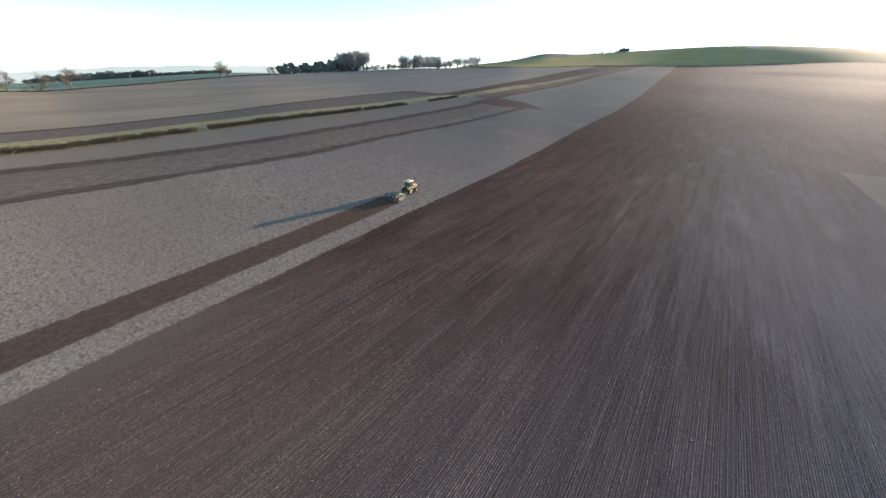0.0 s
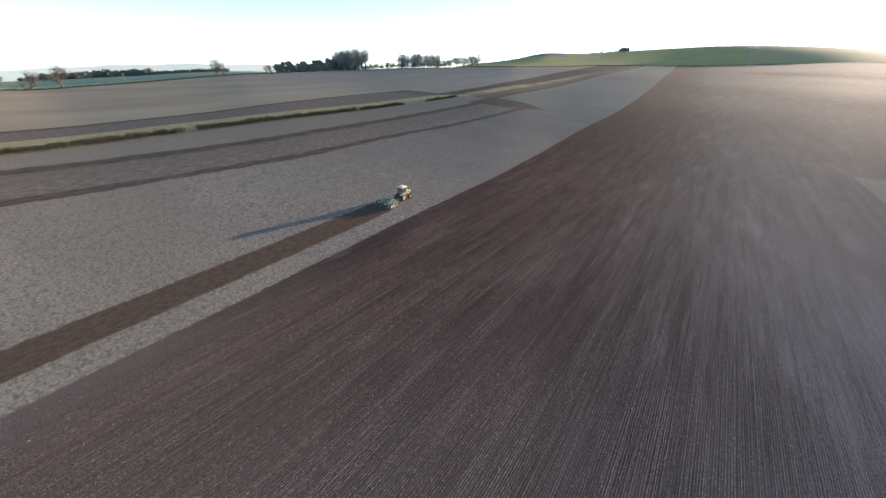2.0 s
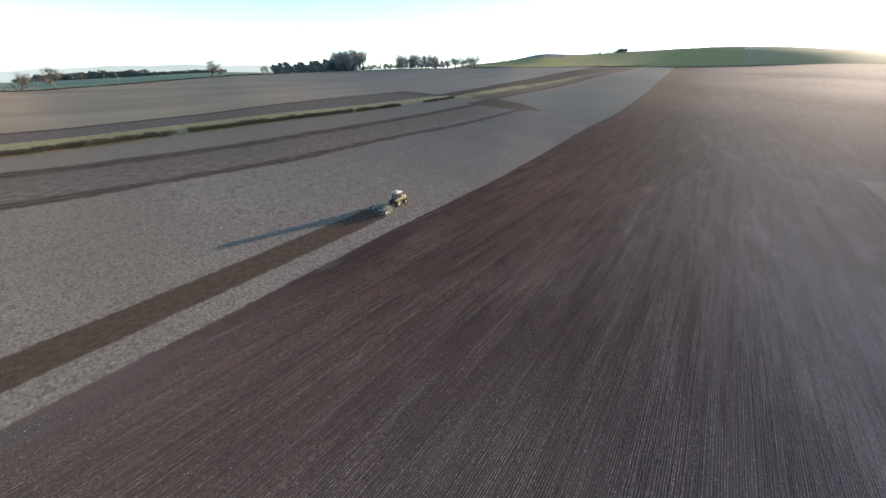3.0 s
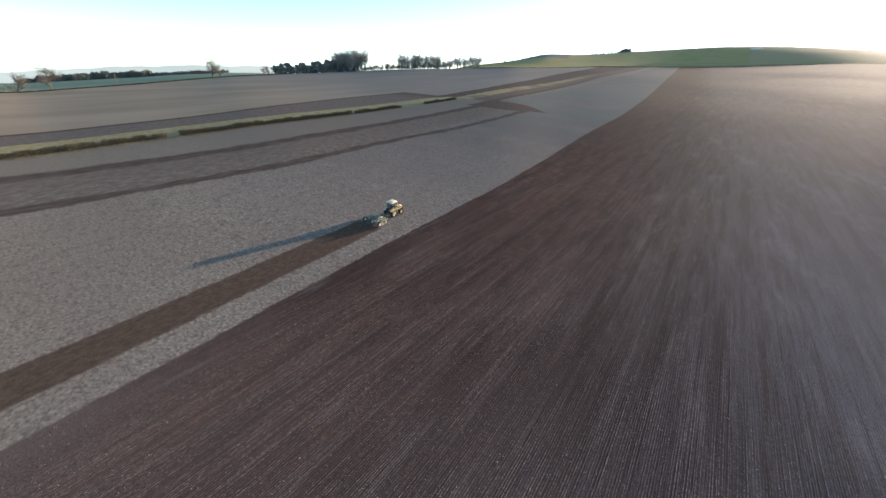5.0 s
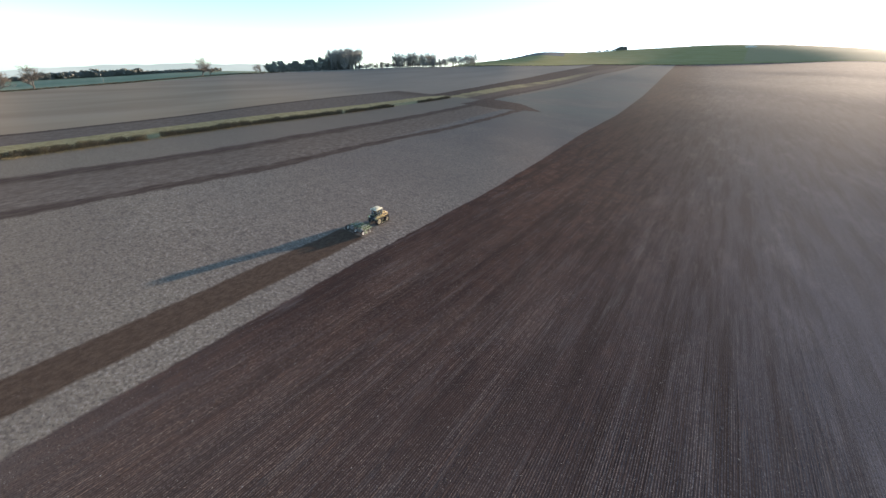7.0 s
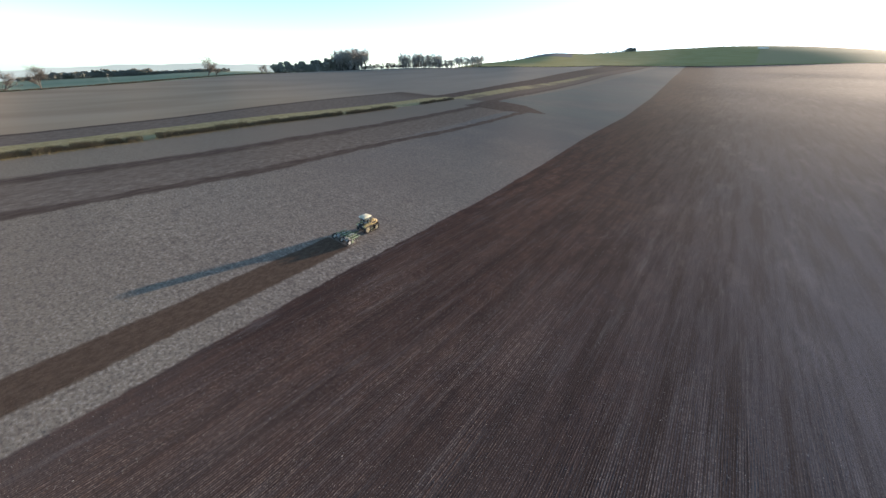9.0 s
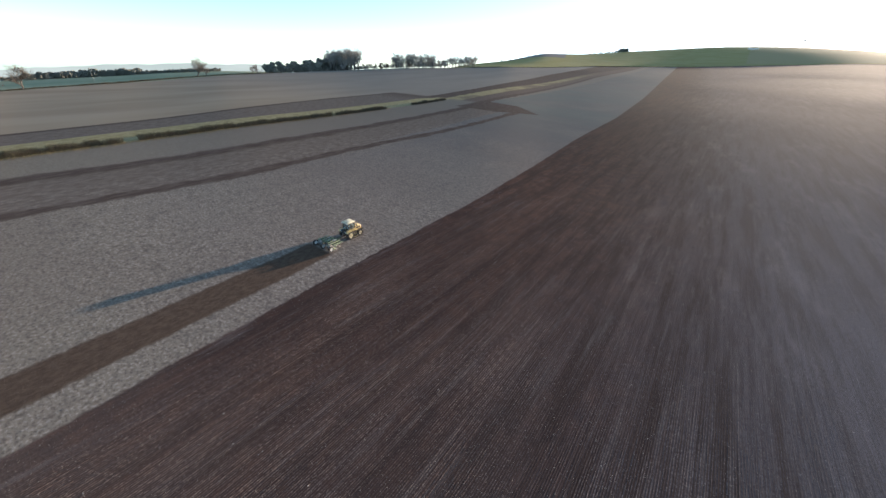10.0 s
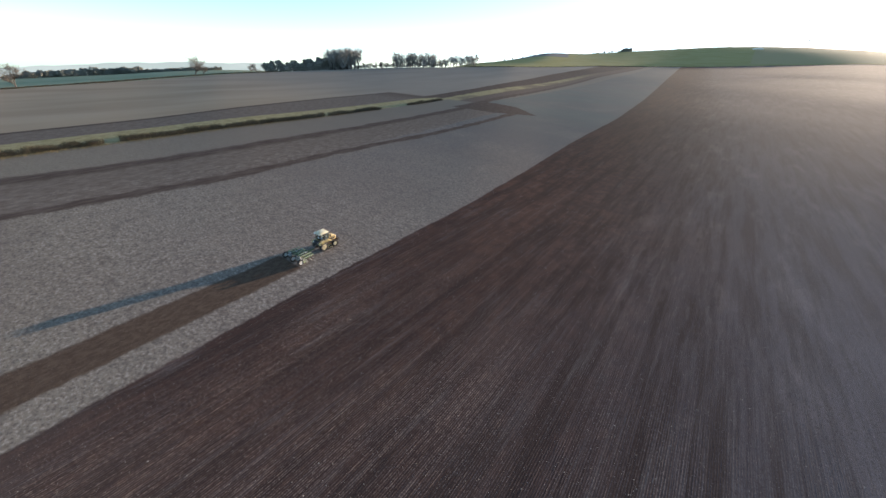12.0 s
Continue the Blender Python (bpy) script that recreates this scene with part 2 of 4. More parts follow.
def ground_material():
    n = Nodes("farm_ground")
    v, y, x, rows, drill = row_nodes(n)
    ragged = n.math("SUBTRACT", n.noise(0.9, 4), 0.5)
    loose = n.math("SUBTRACT", n.noise(0.12, 3), 0.5)
    w = n.math("ADD", v, n.math("ADD", n.math("MULTIPLY", ragged, 0.8), n.math("MULTIPLY", loose, 0.8)))
    wide = n.math("ADD", v, n.math("ADD", n.math("MULTIPLY", ragged, 1.6), n.math("MULTIPLY", loose, 5.0)))

    def band(value, low, high, soft=0.3):
        return n.math("MULTIPLY", n.ramp(value, low - soft, low + soft), n.ramp(value, high - soft, high + soft, 1, 0))

    worked, crumb = worked_colour(n, v, y, x, drill)
    worked = n.mix(n.math("MULTIPLY", n.ramp(y, 90, 260, 0, 0.45), n.ramp(n.noise(0.012, 3), 0.3, 0.6, 0.6, 1)), worked, (0.046, 0.039, 0.033))  # darker upslope: shade of the ridges not built there, put into the colour
    # unworked stubble: weathered straw and soil in flecks of several sizes, with faint drill lines
    clump = n.noise(2.0, 7, (0.7, 1.2, 1), 0.78)
    flecks = n.noise(2.9, 3, (0.85, 1.1, 1), 0.6)
    tufty = n.noise(1.1, 3, (0.8, 1.2, 1), 0.6)
    drift = n.noise(0.35, 6, (1, 1, 1), 0.75)
    tint = n.noise(1.7, 4, (1, 1, 1), 0.7)
    broad = n.noise(0.03, 4)
    lines = n.noise(1.0, 3, (0.9, 0.02, 1), 0.5, rows)
    stubble = n.mix(n.ramp(clump, 0.30, 0.70), STUBBLE_DARK, STUBBLE_PALE)
    stubble = n.mix(n.ramp(drift, 0.36, 0.66, 0, 0.5), stubble, STUBBLE)
    stubble = n.mix(n.ramp(broad, 0.4, 0.7, 0, 0.35), stubble, (0.215, 0.178, 0.136))
    near_warm = n.ramp(n.math("ADD", n.math("ADD", y, n.math("MULTIPLY", v, 0.4)), n.math("MULTIPLY", drift, 20)), -30, 45, 0.75, 0)
    stubble = n.mix(near_warm, stubble, (0.285, 0.228, 0.160))  # paler and warmer towards the near end: a lens cast put into the colour
    stubble = n.mix(n.ramp(flecks, 0.52, 0.64, 0, 0.8), stubble, (0.36, 0.295, 0.240))
    stubble = n.mix(n.ramp(flecks, 0.36, 0.48, 0.65, 0), stubble, (0.098, 0.074, 0.060))
    stubble = n.mix(n.ramp(tufty, 0.36, 0.50, 0.5, 0), stubble, (0.110, 0.088, 0.070))
    stubble = n.mix(n.ramp(tint, 0.54, 0.70, 0, 0.35), stubble, (0.26, 0.185, 0.130))
    stubble = n.mix(n.ramp(drift, 0.52, 0.68, 0, 0.35), stubble, (0.120, 0.098, 0.080))
    stubble = n.mix(n.ramp(lines, 0.5, 0.75, 0, 0.25), stubble, STUBBLE_DARK)
    stubble = n.mix(n.ramp(n.noise(0.02, 4, (0.6, 1.6, 1)), 0.42, 0.66, 0, 0.35), stubble, STUBBLE_DARK)
    # darker brown in patches, stronger farther up the field
    far_darker = n.math("MULTIPLY", n.ramp(y, 0, 190, 0, 0.85), n.ramp(n.noise(0.04, 4), 0.3, 0.6, 0.5, 1))
    stubble = n.mix(far_darker, stubble, (0.126, 0.110, 0.100))
    greening = n.math("MULTIPLY", n.ramp(y, 130, 260, 0, 0.6), n.ramp(n.noise(0.02, 4, (0.5, 1.5, 1)), 0.35, 0.6, 0.5, 1))
    stubble = n.mix(greening, stubble, (0.112, 0.130, 0.112))
    fresh = n.mix(n.ramp(n.noise(1.0, 6, (1.9, 1.0, 1), 0.7, rows), 0.32, 0.70), (0.070, 0.045, 0.032), (0.112, 0.075, 0.053))
    dark_run = n.mix(n.ramp(n.noise(1.0, 5, (0.9, 0.2, 1), 0.7, rows), 0.35, 0.7), (0.074, 0.051, 0.040), (0.116, 0.086, 0.069))
    half = n.mix(n.ramp(n.noise(1.0, 5, (0.8, 0.4, 1), 0.72, rows), 0.34, 0.66), (0.125, 0.093, 0.073), (0.176, 0.136, 0.108))
    tan = n.mix(n.ramp(n.noise(1.0, 4, (0.03, 0.010, 1), 0.5, rows), 0.3, 0.7), (0.262, 0.190, 0.130), (0.330, 0.248, 0.172))
    tan = n.mix(n.ramp(y, 90, 260, 0, 0.6), tan, (0.178, 0.168, 0.152))  # greyer towards the far end
    grass = n.mix(n.ramp(n.noise(0.5, 5), 0.35, 0.65), (0.245, 0.198, 0.100), (0.320, 0.262, 0.145))
    green = n.mix(n.ramp(n.noise(0.02, 4), 0.35, 0.65), (0.300, 0.245, 0.095), (0.345, 0.285, 0.125))

    colour = stubble
    colour = n.mix(n.math("MULTIPLY", band(w, -48.7, -43.2), n.ramp(y, WORKED_TO - 0.3, WORKED_TO + 0.3, 1, 0)), colour, fresh)
    bulge = n.math("ADD", n.ramp(y, 40, 95, 0, 1.6), n.ramp(y, 155, 255, 0, 4.0))
    edge = n.math("SUBTRACT", w, n.math("ADD", 0.4, n.math("SUBTRACT", bulge, n.ramp(y, 350, 1200, 0, 16, False))))
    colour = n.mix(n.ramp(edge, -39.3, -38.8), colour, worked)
    # half-worked lands beyond, and the two dark runs that bound them
    near_turn = n.math("MULTIPLY", n.math("MAXIMUM", n.math("SUBTRACT", 60, y), 0), 0.16)
    slant = n.math("ADD", wide, near_turn)
    early = n.ramp(y, 214, 222, 1, 0)
    closing = n.math("SUBTRACT", slant, n.ramp(y, 85, 165, 0, 5.5))
    colour = n.mix(n.math("MULTIPLY", band(wide, -148, -117, 1.5), 0.6), colour, (0.192, 0.154, 0.116))  # thin grassy stubble under the hedge
    colour = n.mix(n.math("MULTIPLY", early, band(slant, -117, -92, 1.0)), colour, half)
    colour = n.mix(n.math("MULTIPLY", n.math("MULTIPLY", early, band(closing, -101, -91, 3.0)), n.ramp(n.noise(1.0, 5, (0.6, 0.45, 1), 0.75, rows), 0.5, 0.66, 0, 0.5)), colour, STUBBLE_PALE)
    colour = n.mix(n.math("MULTIPLY", early, band(closing, -92.3, -88.2, 0.8)), colour, dark_run)
    colour = n.mix(n.math("MULTIPLY", early, band(slant, -117.5, -111.5, 1.5)), colour, dark_run)
    # grass margin with the hedge, dark headland and the tan field behind
    past = n.ramp(y, 202, 216)
    colour = n.mix(n.ramp(wide, -152, -149, 1, 0), colour, tan)
    inner = n.math("ADD", n.math("MULTIPLY", past, 5.0), -162)
    colour = n.mix(n.math("MULTIPLY", n.ramp(wide, -145.3, -143.6, 1, 0), n.math("GREATER_THAN", w, inner)), colour, grass)
    outer = n.math("SUBTRACT", -182, n.math("SUBTRACT", n.ramp(y, 60, 185, 0, 20), n.ramp(y, 228, 244, 0, 35)))
    head = n.math("MULTIPLY", n.math("LESS_THAN", w, inner), n.math("GREATER_THAN", w, outer))
    colour = n.mix(head, colour, half)
    colour = n.mix(n.math("MULTIPLY", head, n.math("MAXIMUM", n.math("LESS_THAN", w, n.math("ADD", outer, 3.0)), n.ramp(y, 190, 225))), colour, dark_run)
    # past the hedge's end the strips fan out up the slope
    late = n.ramp(y, 214, 222)
    fan = n.math("ADD", wide, n.math("ADD", 14.0, n.ramp(y, 216, 590, 0, 24, False)))
    brim = n.math("SUBTRACT", -151.5, n.math("MULTIPLY", n.math("MAXIMUM", n.math("SUBTRACT", y, 284), 0), 0.1))
    verge = n.math("MULTIPLY", band(fan, -136, -121, 1.5), n.math("MULTIPLY", n.ramp(y, 420, 760, 0.9, 0), n.ramp(n.noise(0.05, 4), 0.35, 0.55, 0.3, 1)))
    strips = n.mix(verge, n.mix(0.5, half, dark_run), grass)
    strips = n.mix(n.ramp(fan, -137, -135, 1, 0), strips, dark_run)
    strips = n.mix(n.math("LESS_THAN", fan, brim), strips, tan)
    strips = n.mix(band(fan, -108.5, -102.5, 1.2), strips, dark_run)
    colour = n.mix(n.math("MULTIPLY", late, n.ramp(fan, -103, -101.5, 1, 0)), colour, strips)
    # headland turn, pointed towards the rows
    spread = n.math("MINIMUM", n.math("MAXIMUM", n.math("MULTIPLY", n.math("SUBTRACT", -73, w), 0.7), 0), 15)
    off = n.math("ABSOLUTE", n.math("SUBTRACT", y, n.math("ADD", 211, n.math("MULTIPLY", ragged, 3))))
    turn = n.math("MULTIPLY", n.math("LESS_THAN", off, spread), n.ramp(wide, -124, -120))
    colour = n.mix(turn, colour, dark_run)
    # the far hill and the low ground beyond the crest are in green crop
    hill = 612.0
    for x0, x1, up in ((-345, -285, 41), (-285, -208, 339), (-208, -42, 221), (-42, 147, 92)):
        hill = n.math("ADD", hill, n.ramp(x, x0, x1, 0, up, False))
    colour = n.mix(n.ramp(n.math("SUBTRACT", y, hill), -2, 8), colour, green)
    fallow = n.math("MULTIPLY", n.ramp(n.math("SUBTRACT", x, n.math("MULTIPLY", y, 0.078)), -4, 4), n.ramp(y, 1350, 1358))
    colour = n.mix(n.math("MULTIPLY", fallow, 0.8), colour, (0.36, 0.275, 0.150))
    bare = n.math("MULTIPLY", n.ramp(n.math("ADD", x, n.math("MULTIPLY", y, 0.285)), -12, 0, 1, 0), n.ramp(n.math("SUBTRACT", y, n.math("MULTIPLY", x, 0.2)), 1380, 1410))
    colour = n.mix(bare, colour, (0.21, 0.175, 0.15))
    low = n.math("ADD", x, n.math("MULTIPLY", y, 0.47))
    low_crop = n.mix(n.ramp(n.noise(0.006, 4, (1, 0.4, 1)), 0.4, 0.6), (0.235, 0.250, 0.150), (0.285, 0.290, 0.185))
    colour = n.mix(n.ramp(low, -318, -312, 1, 0), colour, low_crop)
    # unworked corner on the other side of the drilled land
    corner = n.math("MULTIPLY", n.ramp(w, 45.6, 46.6), n.ramp(n.math("ADD", y, n.math("MULTIPLY", loose, 8)), 150, 153, 1, 0))
    colour = n.mix(corner, colour, stubble)
    relief = n.math("ADD", n.math("MULTIPLY", clump, 0.8), n.math("MULTIPLY", crumb, 0.4))
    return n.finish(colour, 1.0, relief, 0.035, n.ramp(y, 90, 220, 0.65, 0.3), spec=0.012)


def plain(name, colour, rough=0.6, metal=0.0, dirt=(0.16, 0.12, 0.085), amount=0.5, scale=3.0, spec=0.4):
    """Paint, rubber or steel with dust and mud lying on it in patches."""
    n = Nodes(name)
    coat = n.ramp(n.noise(scale, 5), 0.45, 0.7, 0, amount)
    return n.finish(n.mix(coat, colour, dirt), n.ramp(coat, 0, 1, rough, 0.9, False), n.noise(scale * 8, 3), 0.004, 0.5, metal, spec)


M_GROUND = ground_material()
M_SOIL = soil_material("drilled_soil")


def clod_material(name, colours, rough=0.95):
    n = Nodes(name)
    c = n.mix(n.ramp(n.island(), 0, 0.5, smooth=False), colours[0], colours[1])
    c = n.mix(n.ramp(n.island(), 0.5, 1, smooth=False), c, colours[2])
    return n.finish(c, rough, n.noise(9, 3), 0.02, spec=0.1)


def bark_material(name, dark, pale):
    n = Nodes(name)
    return n.finish(n.mix(n.ramp(n.noise(2.5, 5, (1, 1, 0.25)), 0.35, 0.65), dark, pale), 0.9, n.noise(12, 3), 0.03)


def leaf_material(name, dark, pale):
    n = Nodes(name)
    c = n.mix(n.island(), dark, pale)
    return n.finish(n.mix(n.ramp(n.noise(0.5, 3), 0.3, 0.7, 0, 0.5), c, dark), 0.85)


M_STUBBLE = clod_material("stubble_clods", ((0.120, 0.100, 0.085), (0.175, 0.149, 0.126), (0.250, 0.216, 0.180)))
M_STONE = clod_material("flint_and_chalk", ((0.16, 0.130, 0.112), (0.235, 0.205, 0.185), (0.34, 0.305, 0.275)), 0.8)
M_CRUMB = clod_material("turned_clods", ((0.066, 0.042, 0.030), (0.092, 0.061, 0.044), (0.125, 0.085, 0.062)))
M_BARK = bark_material("winter_bark", (0.075, 0.065, 0.056), (0.14, 0.122, 0.105))
M_TWIG = bark_material("fine_twigs", (0.25, 0.225, 0.195), (0.38, 0.34, 0.29))
M_LONE_TWIG = bark_material("lone_tree_twigs", (0.085, 0.070, 0.058), (0.15, 0.125, 0.10))
M_EVERGREEN = leaf_material("dark_evergreen", (0.19, 0.185, 0.155), (0.32, 0.30, 0.24))
M_HEDGE_TWIG = bark_material("hawthorn_twigs", (0.060, 0.047, 0.035), (0.098, 0.076, 0.055))
M_HEDGE_LEAF = leaf_material("hedge_leaves", (0.078, 0.065, 0.036), (0.100, 0.085, 0.047))
M_DRYGRASS = leaf_material("dry_grass", (0.19, 0.150, 0.078), (0.28, 0.225, 0.12))


# ---- builders ----
def mesh_from(name, verts, faces, material):
    me = bpy.data.meshes.new(name)
    me.from_pydata([tuple(map(float, v)) for v in verts] if not isinstance(verts, np.ndarray) else verts.tolist(), [], faces if not isinstance(faces, np.ndarray) else faces.tolist())
    me.materials.append(material)
    me.update()
    return me


def part(name, bm, material, parent, label="", smooth=False):
    me = bpy.data.meshes.new(name)
    bmesh.ops.recalc_face_normals(bm, faces=bm.faces)
    if smooth:
        for f in bm.faces:
            f.smooth = True
    bm.to_mesh(me)
    bm.free()
    me.materials.append(material)
    ob = new(name, me)
    ob.parent = parent
    if label:
        tagged(ob, label)
    return ob


# ---- ground ----
def spaced(centre, near, reach, count):
    t = np.linspace(-1, 1, count)
    k = np.log(reach / near)
    s = np.sign(t) * (np.exp(np.abs(t) * k) - 1) / (np.exp(k) - 1) * reach
    return centre + s


def swell(x, y):
    """Slight unevenness of the farther land."""
    wave = np.sin(x * 0.031 + 1) * np.sin(y * 0.027) * 0.12 + np.sin(x * 0.011) * np.sin(y * 0.013 + 2) * 0.4
    r = np.hypot(x, y - 14)
    return wave * np.clip((r - 120) / 120, 0, 1) * np.clip((1100 - r) / 400, 0, 1)


def build_ground():
    xs = spaced(-60, 150, 4900, 420)
    ys = spaced(90, 150, 4900, 420)
    gx, gy = np.meshgrid(xs, ys, indexing="ij")
    z = height(gx, gy) + swell(gx, gy) - 0.010
    verts = np.stack([gx.ravel(), gy.ravel(), z.ravel()], 1)
    i = np.arange(420 * 420).reshape(420, 420)
    faces = np.stack([i[:-1, :-1].ravel(), i[1:, :-1].ravel(), i[1:, 1:].ravel(), i[:-1, 1:].ravel()], 1)
    me = mesh_from("ground", verts, faces, M_GROUND)
    me.polygons.foreach_set("use_smooth", [True] * len(me.polygons))
    return tagged(new("ground", me), "rolling arable farmland, drilled soil, stubble, grass margin and green crop", "ground", kind="structure")


ground = build_ground()


def build_ridges():
    """The drilled rows: long low ridges with crumbling crests, from the smoothed strip by the edge to the far side of the field."""
    rng = np.random.default_rng(3)
    lines = (np.floor(-46 / PITCH) + np.arange(int(94 / PITCH)) + 0.5) * PITCH
    ys = np.concatenate([np.arange(-40, -12, 2.0), np.arange(-12, 55, 0.5), np.arange(55, 90, 1.0), np.arange(90, 150, 3.0)])
    C, Y = np.meshgrid(lines, ys, indexing="ij")
    C = C + rng.normal(0, 0.026, (len(lines), 1))
    X = C + Y * FAN + rng.normal(0, 0.012, C.shape)
    Z = height(X, Y) + swell(X, Y)
    k = np.clip(0.85 + 0.4 * np.sin(C * 1.05 + np.sin(Y * 0.03)) * np.sin(C * 0.31 + 2) + 0.35 * np.sin(C * 0.83 + Y * 0.11) * np.sin(Y * 0.19 - C * 0.4), 0.1, 1.3)
    top = 0.017 * rng.uniform(0.6, 1.2, (len(lines), 1)) * k * np.clip(rng.normal(0.85, 0.35, C.shape), 0.1, 1.7) * np.clip((90 - Y - 0.5 * X) / 55, 0.03, 1)
    Z = Z - 0.4 * ((X < -34.5 + rng.normal(0, 0.4, C.shape)) | (X > 45.5)) - 0.02 * np.clip((Y - 100) / 50, 0, 1)
    verts = np.stack([np.stack([X + off, Y, Z + (top if up is None else up)], -1) for off, up in ((-0.07, -0.016), (0.0, None), (0.07, -0.016))], 2)
    m = C.shape[1]
    i = np.arange(m * 3).reshape(m, 3)
    strip = np.concatenate([np.stack([i[:-1, a], i[:-1, a + 1], i[1:, a + 1], i[1:, a]], -1) for a in (0, 1)])
    near = slice(60, 360)
    for row in verts[near]:
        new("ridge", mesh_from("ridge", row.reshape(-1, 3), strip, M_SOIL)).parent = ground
    rest = np.concatenate([verts[:60], verts[360:]])
    faces = (np.arange(len(rest))[:, None, None] * (m * 3) + strip[None]).reshape(-1, 4)
    tagged(new("soil_ridges", mesh_from("soil_ridges", rest.reshape(-1, 3), faces, M_SOIL)), "straight low ridges of dark drilled soil in the worked field", "soil", kind="stuff")


build_ridges()


def scatter(name, spots, sizes, flat, material, label, category, seed):
    """Many small irregular lumps lying on the ground, each with its own shape and turn."""
    rng = np.random.default_rng(seed)
    n = len(spots)
    base = np.array([(1, 0, 0), (0.2, 0.9, 0), (-0.9, 0.3, 0), (-0.1, -1, 0), (0.1, 0.1, 1)])
    tris = np.array([(0, 1, 4), (1, 2, 4), (2, 3, 4), (3, 0, 4)])
    shape = base[None] * rng.uniform(0.6, 1.3, (n, 5, 1)) + rng.normal(0, 0.12, (n, 5, 3))
    shape[:, :, 2] *= flat
    shape[:, :4, 2] -= 0.06
    shape[:, :, 0] *= rng.uniform(0.7, 1.5, (n, 1))
    a = rng.uniform(0, 2 * np.pi, n)
    c, s = np.cos(a)[:, None], np.sin(a)[:, None]
    x, y = shape[:, :, 0] * c - shape[:, :, 1] * s, shape[:, :, 0] * s + shape[:, :, 1] * c
    pts = np.stack([x, y, shape[:, :, 2]], -1) * sizes[:, None, None] + spots[:, None, :]
    faces = (np.arange(n)[:, None, None] * 5 + tris[None]).reshape(-1, 3)
    tagged(new(name, mesh_from(name, pts.reshape(-1, 3), faces, material)), label, category, kind="stuff")


def on_field(v, y, up=0.0):
    x = row_x(v, y)
    return np.stack([x, y, height(x, y) + up], 1)


def nearer(rng, n, low, high):
    """Spots along y, thicker towards the near end."""
    return low + (high - low) * rng.uniform(0, 1, n) ** 1.6


rng = np.random.default_rng(11)
n = 140000
v, y = rng.uniform(-88, -38.7, n), nearer(rng, n, -8, 150)
keep = (v < -48.9) | (v > -43.0) | (y > WORKED_TO + 0.4)
scatter("stubble_clumps", on_field(v, y, -0.02)[keep], rng.gamma(3, 0.022, n)[keep] + 0.03, 0.10, M_STUBBLE, "pale broken stubble and clods on the unworked land", "stubble", 5)
n = 90000
v, y = rng.uniform(-38.3, 50, n), nearer(rng, n, -12, 100)
scatter("field_stones", on_field(v, y, 0.02), rng.gamma(2.0, 0.005, n) + 0.010, 0.5, M_STONE, "small pale flints and chalk stones strewn on drilled soil", "stones", 6)
n = 14000
v, y = rng.uniform(-48.6, -43.3, n), nearer(rng, n, -8, WORKED_TO - 0.5)
scatter("turned_clods", on_field(v, y, -0.01), rng.gamma(3, 0.013, n) + 0.022, 0.09, M_CRUMB, "fresh dark clods in the newly cultivated strip", "soil", 7)


# ---- trees ----
def limb(verts, faces, a, b, ra, rb, sides):
    a, b = Vector(a), Vector(b)
    q = (b - a).to_track_quat("Z", "Y")
    k = len(verts)
    for p, r in ((a, ra), (b, rb)):
        for i in range(sides):
            w = 2 * math.pi * i / sides
            verts.append(p + q @ Vector((r * math.cos(w), r * math.sin(w), 0)))
    for i in range(sides):
        j = (i + 1) % sides
        faces.append((k + i, k + j, k + sides + j, k + sides + i))


def grow(rand, out, start, way, length, radius, level, levels, spread, twig):
    p, d = Vector(start), Vector(way).normalized()
    steps = 3 if level < 2 else 2
    for i in range(steps):
        d = (d + Vector((rand.gauss(0, 0.16), rand.gauss(0, 0.16), rand.gauss(0.06, 0.1)))).normalized()
        e = p + d * (length / steps)
        r0 = radius * (1 - 0.45 * i / steps)
        r1 = radius * (1 - 0.45 * (i + 1) / steps)
        limb(*out[0 if level == 0 else 1], p, e, max(r0, twig), max(r1, twig), 6 if level == 0 else (4 if level == 1 else 3))
        p = e
        if level < levels:
            for _ in range(2 if level < 3 else 3):
                side = Vector((rand.gauss(0, 1), rand.gauss(0, 1), rand.gauss(0.25, 0.4))).normalized()
                grow(rand, out, p, d * 0.75 + side * spread, length * rand.uniform(0.5, 0.78), r1 * 0.62, level + 1, levels, spread, twig)


def bare_tree(name, label, seed, tall, spread, twig=0.032, levels=4, fine=None):
    rand = random.Random(seed)
    trunk, crown = ([], []), ([], [])
    grow(rand, (trunk, crown), (0, 0, -0.4), (rand.gauss(0, 0.05), rand.gauss(0, 0.05), 1), tall * 0.36, tall * 0.026, 0, levels, spread, twig)
    top = max(p.z for p in crown[0])
    for p in trunk[0] + crown[0]:
        p *= tall / top
    root = tagged(new(name), label, "tree")
    for kind, (verts, faces), mat in (("trunk", trunk, M_BARK), ("crown", crown, fine or M_TWIG)):
        new(kind, mesh_from(kind, verts, faces, mat)).parent = root
    return root


def clumps(rand, count, inside, size, mat, name):
    """Small leaf flakes in a given body, as one mesh."""
    verts, faces = [], []
    for _ in range(count):
        c = inside(rand)
        q = Euler((rand.uniform(0, 6.3), rand.uniform(0, 6.3), rand.uniform(0, 6.3))).to_quaternion()
        s = size * rand.uniform(0.5, 1.4)
        k = len(verts)
        for a, b in ((-1, -0.5), (0.2, -0.9), (1, 0.1), (0.1, 0.8)):
            verts.append(c + q @ Vector((a * s, b * s, rand.uniform(-0.3, 0.3) * s)))
        faces += [(k, k + 1, k + 2), (k, k + 2, k + 3)]
    return mesh_from(name, verts, faces, mat)


